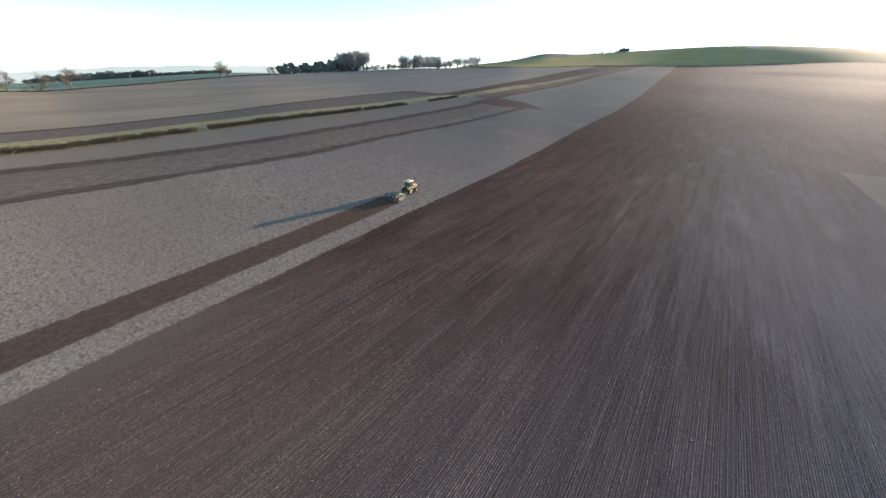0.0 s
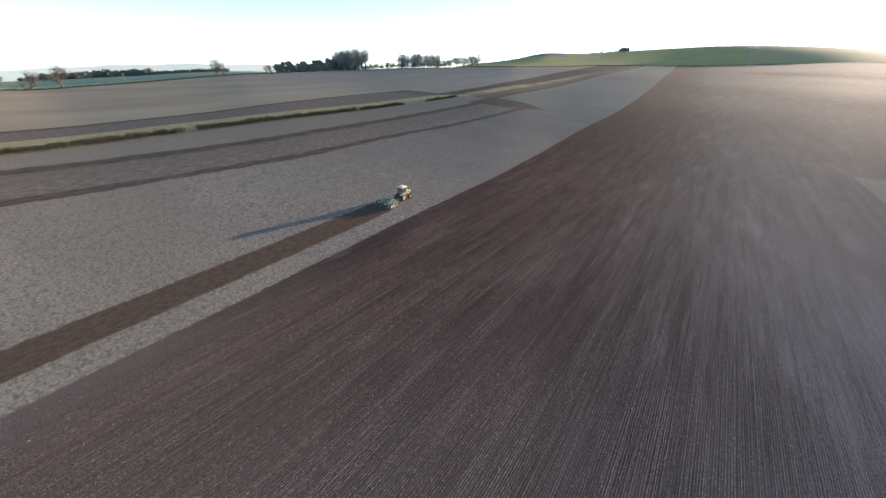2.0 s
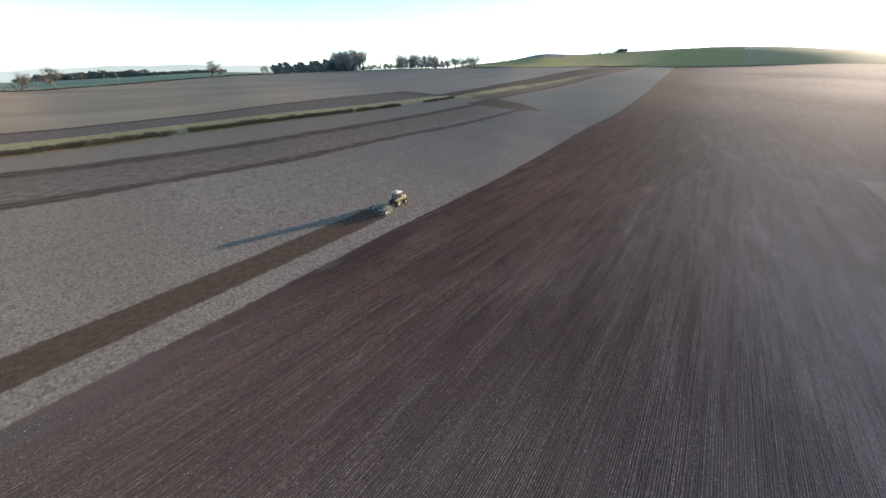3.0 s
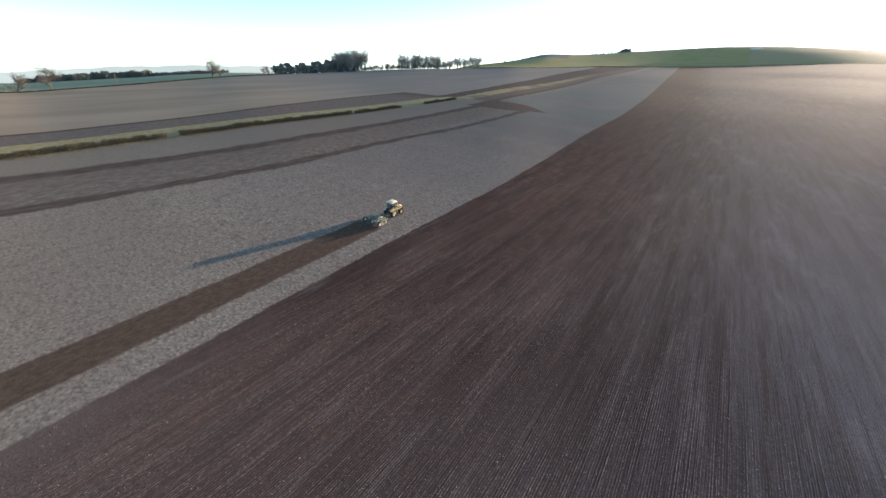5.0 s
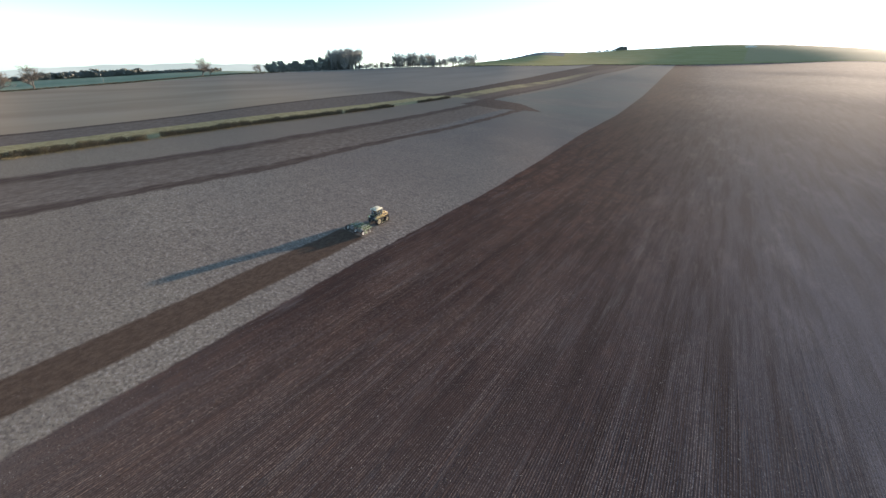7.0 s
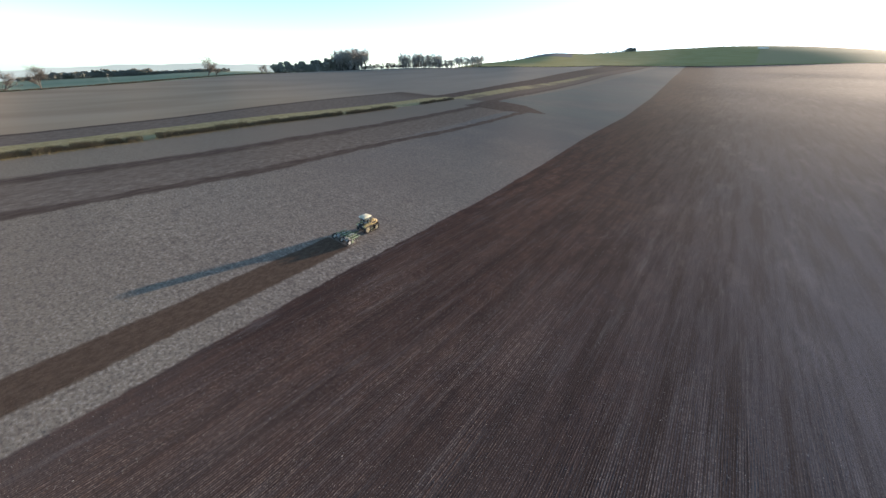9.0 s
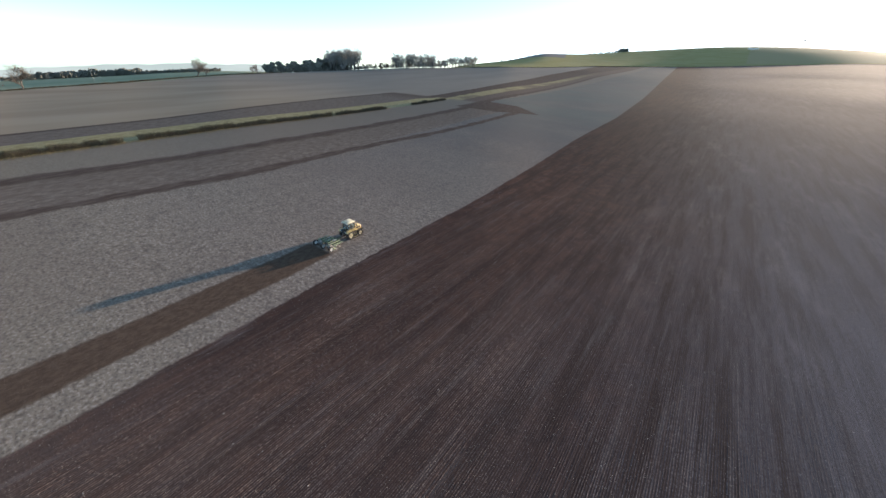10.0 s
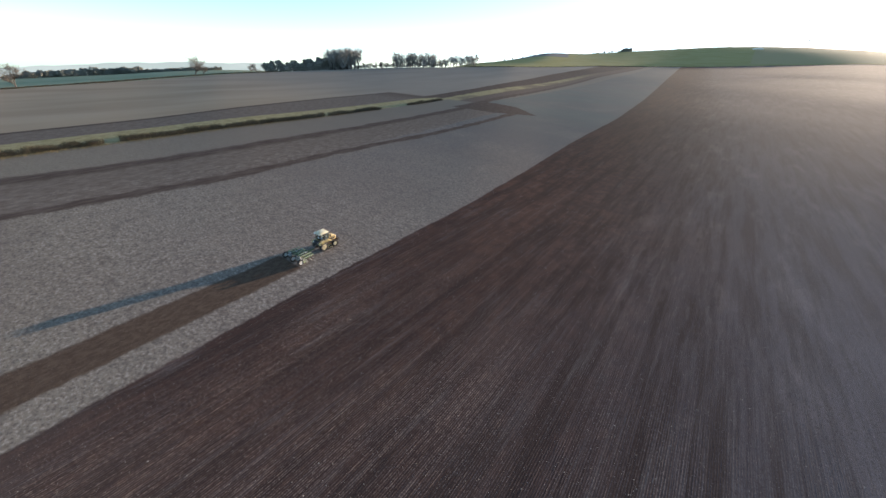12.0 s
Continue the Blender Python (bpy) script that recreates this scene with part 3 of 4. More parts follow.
def evergreen_tree(name, label, seed, tall, wide):
    rand = random.Random(seed)
    root = tagged(new(name), label, "tree")
    trunk = ([], [])
    limb(*trunk, (0, 0, -0.4), (0.1, 0, tall * 0.75), tall * 0.025, tall * 0.008, 6)
    lobes = [(Vector((rand.gauss(0, wide * 0.28), rand.gauss(0, wide * 0.28), tall * rand.uniform(0.06, 0.82))), rand.uniform(0.16, 0.3)) for _ in range(26)]

    def inside(r):
        c, k = r.choice(lobes)
        d = Vector((r.gauss(0, 1), r.gauss(0, 1), r.gauss(0, 1))).normalized() * (k * wide * r.uniform(0.5, 1.05))
        p = c + d
        p.z = max(0.2, min(p.z, tall * 1.02))
        return p

    for c, k in lobes:
        limb(*trunk, (0, 0, c.z * 0.6), c, tall * 0.008, tall * 0.003, 3)
    new("trunk", mesh_from("trunk", *trunk, M_BARK)).parent = root
    new("crown", clumps(rand, 2600, inside, tall * 0.045, M_EVERGREEN, "crown")).parent = root
    return root


def stand(proto, x, y, scale, turn, used):
    m = pose(x, y, float(height(x, y)) - 0.2, 0, 0, turn) @ Matrix.Scale(scale, 4)
    if not used:
        proto.matrix_world = m
        return proto
    made = copy_thing(proto, m @ Matrix.Diagonal((1 / proto.scale[0],) * 3 + (1,)))
    return made


def polar(az, r):
    return r * math.sin(radians(az)), 14 + r * math.cos(radians(az))


BARE = [bare_tree("bare_tree", "bare winter tree on the field's edge", 21 + i, 15, s, fine=M_LONE_TWIG) for i, s in enumerate((0.95, 1.15, 1.05, 0.9))]
POPLAR = [bare_tree("woodland_tree", "tall bare woodland tree among others", 41 + i, 22, 0.62, 0.026) for i in range(4)]
DARK = [evergreen_tree("evergreen_tree", "dense dark green tree at the wood's edge", 61 + i, 14, 8 + i) for i in range(3)]
SCRUB = [bare_tree("scrub_bush", "low tangled leafless scrub at the wood's foot", 91 + i, 6, 1.2, 0.05) for i in range(3)]
seen = set()


def tree(kind, i, az, r, scale, group=""):
    rand = random.Random(round(az * 100) + i)
    proto = kind[i % len(kind)]
    x, y = polar(az, r)
    ob = stand(proto, x, y, scale * rand.uniform(0.92, 1.08), rand.uniform(0, 360), proto in seen)
    seen.add(proto)
    if group:
        tagged(ob, group=group)
    return ob


# lone trees along the crest
for i, (az, r, k) in enumerate([(-86.4, 348, 0.85), (-84.2, 356, 0.8), (-81.7, 362, 1.0), (-66.7, 462, 1.2), (-65.7, 470, 1.0), (-59.6, 490, 0.7), (-60.4, 500, 0.55)]):
    tree(BARE, i, az, r, k)
# the wood: dark evergreens at one end, tall bare trees at the other
rand = random.Random(4)
for i in range(17):
    tree(DARK, i, -58.4 + 10.5 * i / 16 + rand.uniform(-0.3, 0.3), rand.uniform(606, 650), rand.uniform(0.85, 1.2) * (1.05 + 0.2 * (i > 8)), "trees of the wood")
for i in range(30):
    tree(POPLAR, i, -50.6 + 4.0 * i / 29 + rand.uniform(-0.15, 0.15), rand.uniform(604, 660), rand.uniform(1.28, 1.5), "trees of the wood")
for i in range(12):
    tree(POPLAR, i + 1, -56 + 6 * i / 11, rand.uniform(640, 670), rand.uniform(0.6, 0.75), "trees of the wood")
for i in range(16):
    tree(BARE, i + 2, -45.6 + 4.4 * i / 15, rand.uniform(640, 680), rand.uniform(0.4, 0.75), "trees of the thin belt")
for i in range(30):
    tree(POPLAR, i, -41.2 + 5.8 * i / 29 + rand.uniform(-0.1, 0.1), rand.uniform(660, 700), rand.uniform(0.85, 1.2), "trees of the copse")
for i in range(34):
    tree(POPLAR, i + 3, -35.6 + 6.4 * i / 33 + rand.uniform(-0.1, 0.1), rand.uniform(680, 720), rand.uniform(0.5, 0.8) + 0.3 * i / 33, "trees of the copse")

# low scrub that closes the foot of the wood and the copses
rand = random.Random(12)
for i in range(60):
    az = -58.2 + 24.5 * i / 59 + rand.uniform(-0.15, 0.15)
    if -44.6 < az < -41.4 and i % 2:
        continue
    tree(SCRUB, i, az, rand.uniform(598, 640) if az < -45 else rand.uniform(655, 690), rand.uniform(0.7, 1.2) * (1.0 if az < -45 else 1.4), "scrub of the wood")
# lone and clumped trees on the far hill's skyline
for i, (az, k) in enumerate([(11.2, 0.5), (11.9, 0.4), (13.4, 0.65), (13.9, 0.45), (14.4, 0.45), (1.0, 0.4), (3.3, 0.4)]):
    tree(BARE, i, az, float(hill_at(az)) - 5, k * 1.35, "trees on the hill")
rand = random.Random(31)
for i in range(16):  # a thin row and then a round clump on the skyline
    tree(DARK, i, -13.3 + 3.5 * i / 15 + rand.uniform(-0.08, 0.08), float(hill_at(-11)) - 5, rand.uniform(0.35, 0.75), "trees on the hill")
for i in range(9):
    tree(DARK, i, -9.6 + 1.15 * i / 8, float(hill_at(-9)) - 5 - 12 * (i % 2), 1.0 + 0.35 * math.sin(math.pi * (i + 0.5) / 9), "trees on the hill")
for i in range(30):  # an overgrown hedge along the hilltop
    az = -8.2 + 10.5 * i / 29 + rand.uniform(-0.1, 0.1)
    tree(DARK, i, az, float(hill_at(az)) - 5, rand.uniform(0.16, 0.34), "trees on the hill")
for i, (az, k) in enumerate([(-21.5, 0.35), (-22.6, 0.4), (-24.0, 0.4), (-25.2, 0.45)]):
    tree(DARK, i, az, float(hill_at(az)) - 5, k * 1.3, "trees on the hill")
# dark belts of wood in the low ground
rand = random.Random(9)
for i in range(150):
    az = -83.5 + 19.0 * i / 149
    main = -82.0 < az < -72.5
    tree(DARK, i, az + rand.uniform(-0.1, 0.1), rand.uniform(960, 1010), rand.uniform(0.6, 0.85) * (1.15 if main else 0.65), "trees of the low wood")


def lone_pine():
    rand = random.Random(77)
    x, y = polar(8.75, 2590)
    root = tagged(new("lone_pine"), "tall lone pine with a bare trunk and flat crown", "tree")
    root.matrix_world = pose(x, y, float(height(x, y))) @ Matrix.Scale(1.35, 4)
    t = ([], [])
    limb(*t, (0, 0, -1), (0.5, 0, 21), 0.75, 0.45, 6)
    for i in range(9):
        a = rand.uniform(0, 6.3)
        limb(*t, (0.4, 0, rand.uniform(16, 20)), (5 * math.cos(a), 3 * math.sin(a), rand.uniform(20, 22)), 0.14, 0.05, 3)
    new("trunk", mesh_from("trunk", *t, M_BARK)).parent = root
    new("crown", clumps(rand, 500, lambda r: Vector((r.gauss(0, 3.6), r.gauss(0, 2.5), 21.5 + r.gauss(0, 0.8))), 0.6, M_EVERGREEN, "crown")).parent = root


lone_pine()


# ---- hedges ----
def bush(seed):
    rand = random.Random(seed)
    root = tagged(new("hawthorn_bush"), "leafless brown hawthorn bush in the field hedge", "hedge")
    stems = ([], [])
    for _ in range(90):
        a = Vector((rand.gauss(0, 0.3), rand.uniform(-1.5, 1.5), -0.1))
        b = a + Vector((rand.gauss(0, 0.45), rand.gauss(0, 0.35), rand.uniform(0.7, 1.5)))
        c = b + Vector((rand.gauss(0, 0.5), rand.gauss(0, 0.45), rand.uniform(0.4, 1.2)))
        limb(*stems, a, b, 0.035, 0.022, 3)
        limb(*stems, b, c, 0.022, 0.012, 3)
        for _ in range(2):
            d = b.lerp(c, rand.random())
            limb(*stems, d, d + Vector((rand.gauss(0, 0.4), rand.gauss(0, 0.4), rand.uniform(0.0, 0.6))), 0.016, 0.01, 3)

    def inside(r):
        z = r.uniform(0.1, 2.4)
        half = 1.05 - 0.3 * (z / 2.4) ** 2
        return Vector((r.gauss(0, 0.45) * half, r.uniform(-1.7, 1.7), z + r.gauss(0, 0.15)))

    new("stem", mesh_from("stem", *stems, M_HEDGE_TWIG)).parent = root
    new("leaves", clumps(rand, 900, inside, 0.11, M_HEDGE_LEAF, "leaves")).parent = root
    return root


BUSHES = [bush(80 + i) for i in range(5)]
bushes_used = set()


def plant(i, x, y, turn, wide, tall, group, label=""):
    proto = BUSHES[i % 5]
    m = pose(x, y, float(height(x, y)) - 0.1, 0, 0, turn) @ Matrix.Diagonal((wide, wide, tall, 1))
    if proto in bushes_used:
        ob = proto
        made = copy_thing(proto, Matrix.Identity(4))
        made.matrix_world = m
        ob = made
    else:
        proto.matrix_world = m
        ob = proto
    bushes_used.add(proto)
    return tagged(ob, label, group=group)


rand = random.Random(15)
y = -30.0
i = 0
while y < 212:
    if not (53.5 < y < 58.5 or 93 < y < 95 or 129.5 < y < 132 or 161.5 < y < 181):
        x = float(row_x(-144.4, y)) + rand.uniform(-0.3, 0.3)
        lean = math.degrees(math.atan2(float(row_x(-144.4, y + 1)) - float(row_x(-144.4, y)), 1.0))
        low = rand.uniform(0.52, 0.80)
        plant(i, x, y, -lean + 180 * (i % 2) + rand.uniform(-6, 6), rand.uniform(0.95, 1.15), low, "bushes of the field hedge")
    y += 2.5
    i += 1
# the far hedge along the crest, and the one at the foot of the green hill
for j in range(150):
    az = -92 + 35 * j / 149
    x, y = polar(az, float(np.interp(az, TURNS, CREST_AT)) + 2)
    plant(j, x, y, 12 + rand.uniform(-8, 8), 1.0, rand.uniform(0.25, 0.42), "bushes of the crest hedge", "low clipped dark hedge bush along the crest")
for j in range(110):
    x = -345 + 2.8 * j
    y = float(np.interp(x, [-345, -285, -208, -42], [612, 653, 992, 1213])) - 3
    plant(j, x, y, -50 + rand.uniform(-8, 8), 1.6, rand.uniform(0.3, 0.55), "bushes of the hill hedge", "dark hedge bush at the foot of the hill")

# rough dry grass along the hedge foot and on the margin
rng = np.random.default_rng(21)


def tufts(name, spots, size, material, label, seed):
    r = np.random.default_rng(seed)
    n = len(spots)
    a = r.uniform(0, 2 * np.pi, (n, 4))
    foot = np.stack([np.cos(a) * 0.08, np.sin(a) * 0.08, np.zeros_like(a) - 0.05], -1)
    side = np.stack([-np.sin(a), np.cos(a), np.zeros_like(a)], -1) * 0.09
    tip = np.stack([np.cos(a) * 0.45, np.sin(a) * 0.45, r.uniform(0.5, 1.0, a.shape)], -1)
    pts = np.stack([foot - side, foot + side, tip], 2) * size[:, None, None, None] + spots[:, None, None, :]
    tagged(new(name, mesh_from(name, pts.reshape(-1, 3), np.arange(n * 12).reshape(-1, 3), material)), label, "grass", kind="stuff")


n = 16000
y = rng.uniform(-30, 250, n)
v = np.where(rng.uniform(0, 1, n) < 0.3, rng.normal(-142.9, 0.8, n), np.where(y < 205, rng.uniform(-159, -145, n), rng.uniform(-154, -148, n)))
tufts("rough_grass", on_field(v, y), np.where(v > -146, rng.uniform(0.2, 0.5, n), rng.uniform(0.1, 0.22, n)), M_DRYGRASS, "tufts of dry yellowish grass on the field margin", 3)

# ---- blue hills at the horizon ----
n = Nodes("haze_glow_hills")
n.tree.nodes.remove(n.shader)
# Distance haze is painted as a self-lit blue colour on the hills.
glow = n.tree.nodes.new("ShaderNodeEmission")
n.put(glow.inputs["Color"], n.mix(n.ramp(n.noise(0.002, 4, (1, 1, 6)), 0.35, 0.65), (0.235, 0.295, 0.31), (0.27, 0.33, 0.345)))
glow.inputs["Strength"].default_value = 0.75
n.tree.links.new(glow.outputs[0], n.tree.nodes["Material Output"].inputs[0])
verts, faces = [], []
for j, az in enumerate(np.arange(-115, -50, 0.5)):
    x, y = 4600 * math.sin(radians(az)), 14 + 4600 * math.cos(radians(az))
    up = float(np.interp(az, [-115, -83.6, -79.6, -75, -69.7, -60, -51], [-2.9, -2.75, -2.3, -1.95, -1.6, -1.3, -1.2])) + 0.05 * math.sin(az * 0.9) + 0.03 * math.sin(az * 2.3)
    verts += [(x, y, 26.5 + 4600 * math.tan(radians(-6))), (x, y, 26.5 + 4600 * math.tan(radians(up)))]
    if j:
        faces.append((2 * j - 2, 2 * j, 2 * j + 1, 2 * j - 1))
tagged(new("backdrop", mesh_from("backdrop", verts, faces, n.mat)), "far hills along the horizon, blue haze painted as glow", "hills", kind="structure")


# ---- machinery ----
def box(bm, c, s, bevel=0.02, turn=None):
    made = bmesh.ops.create_cube(bm, size=1.0, matrix=Matrix.Translation(c) @ (turn or Matrix.Identity(4)) @ Matrix.Diagonal((*s, 1)))
    if bevel:
        edges = {e for v in made["verts"] for e in v.link_edges}
        bmesh.ops.bevel(bm, geom=list(edges), offset=bevel, segments=2, affect="EDGES", profile=0.6)
    return bm


def drum(bm, c, r, w, seg=24, axis="X", r2=None):
    turn = {"X": pose(0, 0, 0, 0, 90, 0), "Y": pose(0, 0, 0, 90, 0, 0), "Z": Matrix.Identity(4)}[axis]
    bmesh.ops.create_cone(bm, cap_ends=True, segments=seg, radius1=r, radius2=r if r2 is None else r2, depth=w, matrix=Matrix.Translation(c) @ turn)
    return bm


def prism(bm, profile, x0, x1, bevel=0.03):
    """A side profile of (y, z) points drawn out from x0 to x1."""
    a = [bm.verts.new((x0, y, z)) for y, z in profile]
    b = [bm.verts.new((x1, y, z)) for y, z in profile]
    k = len(profile)
    fs = [bm.faces.new(a), bm.faces.new(b[::-1])] + [bm.faces.new((a[i], b[i], b[(i + 1) % k], a[(i + 1) % k])) for i in range(k)]
    if bevel:
        bmesh.ops.bevel(bm, geom=list({e for f in fs[:2] for e in f.edges}), offset=bevel, segments=2, affect="EDGES", profile=0.6)
    return bm


def bar(bm, a, b, r, seg=8):
    a, b = Vector(a), Vector(b)
    bmesh.ops.create_cone(bm, cap_ends=True, segments=seg, radius1=r, radius2=r, depth=(b - a).length, matrix=Matrix.Translation((a + b) / 2) @ (b - a).to_track_quat("Z", "Y").to_matrix().to_4x4())
    return bm


def ring(bm, c, r_out, r_in, w, seg=28):
    """A tyre or belt ring about the x axis, with rounded shoulders."""
    prof = [(r_in, -w / 2), (r_out - 0.06, -w / 2), (r_out, -w / 2 + 0.07), (r_out, w / 2 - 0.07), (r_out - 0.06, w / 2), (r_in, w / 2)]
    rows = []
    for i in range(seg):
        a = 2 * math.pi * i / seg
        rows.append([bm.verts.new((c[0] + x, c[1] + r * math.cos(a), c[2] + r * math.sin(a))) for r, x in prof])
    for i in range(seg):
        p, q = rows[i], rows[(i + 1) % seg]
        for j in range(len(prof)):
            k = (j + 1) % len(prof)
            bm.faces.new((p[j], q[j], q[k], p[k]))
    return bm


B = bmesh.new
M_YELLOW = plain("yellow_paint", (0.50, 0.37, 0.15), 0.55, amount=0.7)
M_CREAM = plain("cream_roof_paint", (0.62, 0.55, 0.38), 0.5, amount=0.35)
M_BLACK = plain("black_plastic", (0.018, 0.018, 0.018), 0.55, amount=0.35)
M_RUBBER = plain("muddy_rubber", (0.022, 0.021, 0.020), 0.85, amount=0.85, scale=5)
M_RIM = plain("pale_wheel_rim", (0.52, 0.43, 0.25), 0.55, amount=0.55)
M_STEEL = plain("worn_steel", (0.35, 0.34, 0.32), 0.4, 0.9, amount=0.5)
M_GREEN = plain("green_frame_paint", (0.075, 0.12, 0.055), 0.7, amount=0.4, spec=0.2)
M_PALEGREEN = plain("faded_green_paint", (0.27, 0.31, 0.19), 0.7, amount=0.5, spec=0.2)
M_HUB = plain("dusty_white_hub", (0.50, 0.48, 0.43), 0.6, amount=0.6)
n = Nodes("tinted_glass")
n.put(n.shader.inputs["Transmission Weight"], 0.85)
M_GLASS = n.finish((0.50, 0.54, 0.52), 0.05, spec=0.5)
n = Nodes("lamp_lens")
M_LENS = n.finish((0.75, 0.74, 0.68), 0.15, spec=0.6)


def belt_path(rear, front, steps=22):
    """The outline (y, z, outward y, outward z) of a rubber belt drawn tight round two wheels (y, z, radius)."""
    (y0, z0, r0), (y1, z1, r1) = rear, front
    base, off = math.atan2(z1 - z0, y1 - y0), math.acos((r0 - r1) / math.hypot(y1 - y0, z1 - z0))
    out = []
    for (y, z, r), a0, a1 in ((rear, base + off, base + 2 * math.pi - off), (front, base - off, base + off)):
        for i in range(steps):
            a = a0 + (a1 - a0) * i / (steps - 1)
            out.append((y + r * math.cos(a), z + r * math.sin(a), math.cos(a), math.sin(a)))
    return out


def belt(x, rear, front, w, thick):
    bm = B()
    loop = belt_path(rear, front)
    rows = [[bm.verts.new((x + sx * w / 2, y + k * ny, z + k * nz)) for sx, k in ((-1, -thick), (-1, 0), (1, 0), (1, -thick))] for y, z, ny, nz in loop]
    for p, q in zip(rows, rows[1:] + rows[:1]):
        for a in range(4):
            bm.faces.new((p[a], q[a], q[(a + 1) % 4], p[(a + 1) % 4]))
    return bm


def treads(x, rear, front, w):
    """Slanted rubber bars standing on the belt, in two rows."""
    bm = B()
    loop = belt_path(rear, front)
    for (y, z, ny, nz), (y2, z2, _, _) in zip(loop, loop[1:] + loop[:1]):
        gap = math.hypot(y2 - y, z2 - z)
        count = max(1, round(gap / 0.2))
        for c in range(count):
            t = c / count
            at = Vector((0, y + (y2 - y) * t, z + (z2 - z) * t))
            spin = Matrix.Rotation(math.atan2(nz, ny) - math.pi / 2, 4, "X")
            for side in (-1, 1):
                m = Matrix.Translation((x, at.y, at.z)) @ spin @ Matrix.Translation((side * w * 0.25, 0, 0.015)) @ Matrix.Rotation(side * 0.4, 4, "Z")
                bmesh.ops.create_cube(bm, size=1.0, matrix=m @ Matrix.Diagonal((w * 0.5, 0.06, 0.05, 1)))
    return bm


def disc_wheel(parent, name, x, y, z, r, w, material, label=""):
    """A wheel inside the belt: a rubber-faced rim with a dished centre, hub and bolts."""
    t = part(name, ring(B(), (x, y, z), r, r * 0.78, w, 32), M_RUBBER, parent)
    part("rim", drum(drum(drum(B(), (x, y, z), r * 0.80, w * 0.62, 28), (x, y, z), r * 0.42, w * 0.86, 20), (x, y, z), r * 0.2, w * 1.02, 14), material, t, label)
    bm = B()
    for i in range(8):
        a = 2 * math.pi * i / 8
        drum(bm, (x, y + r * 0.56 * math.cos(a), z + r * 0.56 * math.sin(a)), r * 0.07, w * 0.7, 8)
    part("bolts", bm, M_STEEL, t)


def tractor():
    t = tagged(new("crawler_tractor"), "dusty yellow crawler tractor with rubber belts and a cream cab roof", "tractor")
    # y is forwards, the origin on the ground under the rear drive wheels
    part("chassis", box(box(B(), (0, 1.3, 0.85), (0.7, 3.6, 0.5)), (0, 0.1, 0.95), (1.2, 1.0, 0.6)), M_BLACK, t)
    part("rear_axle", bar(B(), (-1.1, 0, 0.8), (1.1, 0, 0.8), 0.17, 14), M_BLACK, t)
    part("front_axle", bar(B(), (-1.1, 2.35, 0.6), (1.1, 2.35, 0.6), 0.11, 12), M_BLACK, t)
    hood = part("hood", prism(B(), [(1.55, 1.15), (1.55, 2.10), (2.4, 2.04), (3.05, 1.90), (3.28, 1.66), (3.30, 1.1)], -0.5, 0.5, 0.09), M_YELLOW, t, "yellow engine hood", True)
    part("grille", box(B(), (0, 3.31, 1.34), (0.74, 0.07, 0.44), 0.02), M_BLACK, hood)
    for s in (-1, 1):
        part("side_vent", box(B(), (s * 0.51, 2.42, 1.5), (0.03, 1.2, 0.36), 0.01), M_BLACK, hood)
        part("hood_stripe", box(B(), (s * 0.515, 2.3, 1.83), (0.012, 1.3, 0.09), 0), M_BLACK, hood)
        part("headlight", box(B(), (s * 0.3, 3.26, 1.70), (0.24, 0.1, 0.12), 0.02), M_LENS, hood)
    weights = part("front_weight", box(B(), (0, 3.45, 0.78), (0.5, 0.25, 0.3), 0.03), M_BLACK, t)
    for i in range(8):
        part("weight_slab", box(B(), (-0.49 + i * 0.14, 3.66, 0.82), (0.11, 0.32, 0.48), 0.03), M_BLACK, weights)
    cab = part("cab_base", prism(B(), [(-0.3, 1.25), (-0.36, 1.75), (1.5, 1.75), (1.5, 1.2)], -0.78, 0.78, 0.05), M_YELLOW, t)
    for x, y, y2 in ((-0.75, -0.28, -0.14), (0.75, -0.28, -0.14), (-0.7, 1.45, 1.28), (0.7, 1.45, 1.28), (-0.78, 0.55, 0.55), (0.78, 0.55, 0.55)):
        part("post", bar(B(), (x, y, 1.72), (x * 0.95, y2, 3.14), 0.045), M_BLACK, cab)
    roof = part("roof", box(box(B(), (0, 0.55, 3.2), (1.72, 2.0, 0.17), 0.07), (0, 0.5, 3.3), (1.3, 1.5, 0.12), 0.05), M_CREAM, t, "cream cab roof", True)
    part("beacon", drum(B(), (-0.6, 0.0, 3.38), 0.07, 0.16, 12, "Z"), M_YELLOW, roof)
    part("aerial", bar(B(), (0.65, -0.3, 3.25), (0.68, -0.4, 3.95), 0.012, 6), M_BLACK, roof)
    for x in (-0.76, 0.76):
        part("side_window", box(B(), (x * 0.97, 0.55, 2.44), (0.015, 1.5, 1.3), 0), M_GLASS, cab)
    part("windscreen", box(B(), (0, 1.37, 2.44), (1.36, 0.015, 1.3), 0), M_GLASS, cab)
    part("rear_window", box(B(), (0, -0.21, 2.44), (1.36, 0.015, 1.3), 0), M_GLASS, cab)
    part("seat", box(box(B(), (0, 0.45, 1.9), (0.55, 0.5, 0.15), 0.05), (0, 0.18, 2.22), (0.5, 0.13, 0.65), 0.05), M_BLACK, cab)
    part("console", box(bar(B(), (0, 1.25, 1.75), (0, 1.05, 2.15), 0.05), (0, 1.2, 1.95), (0.5, 0.15, 0.35), 0.04), M_BLACK, cab)
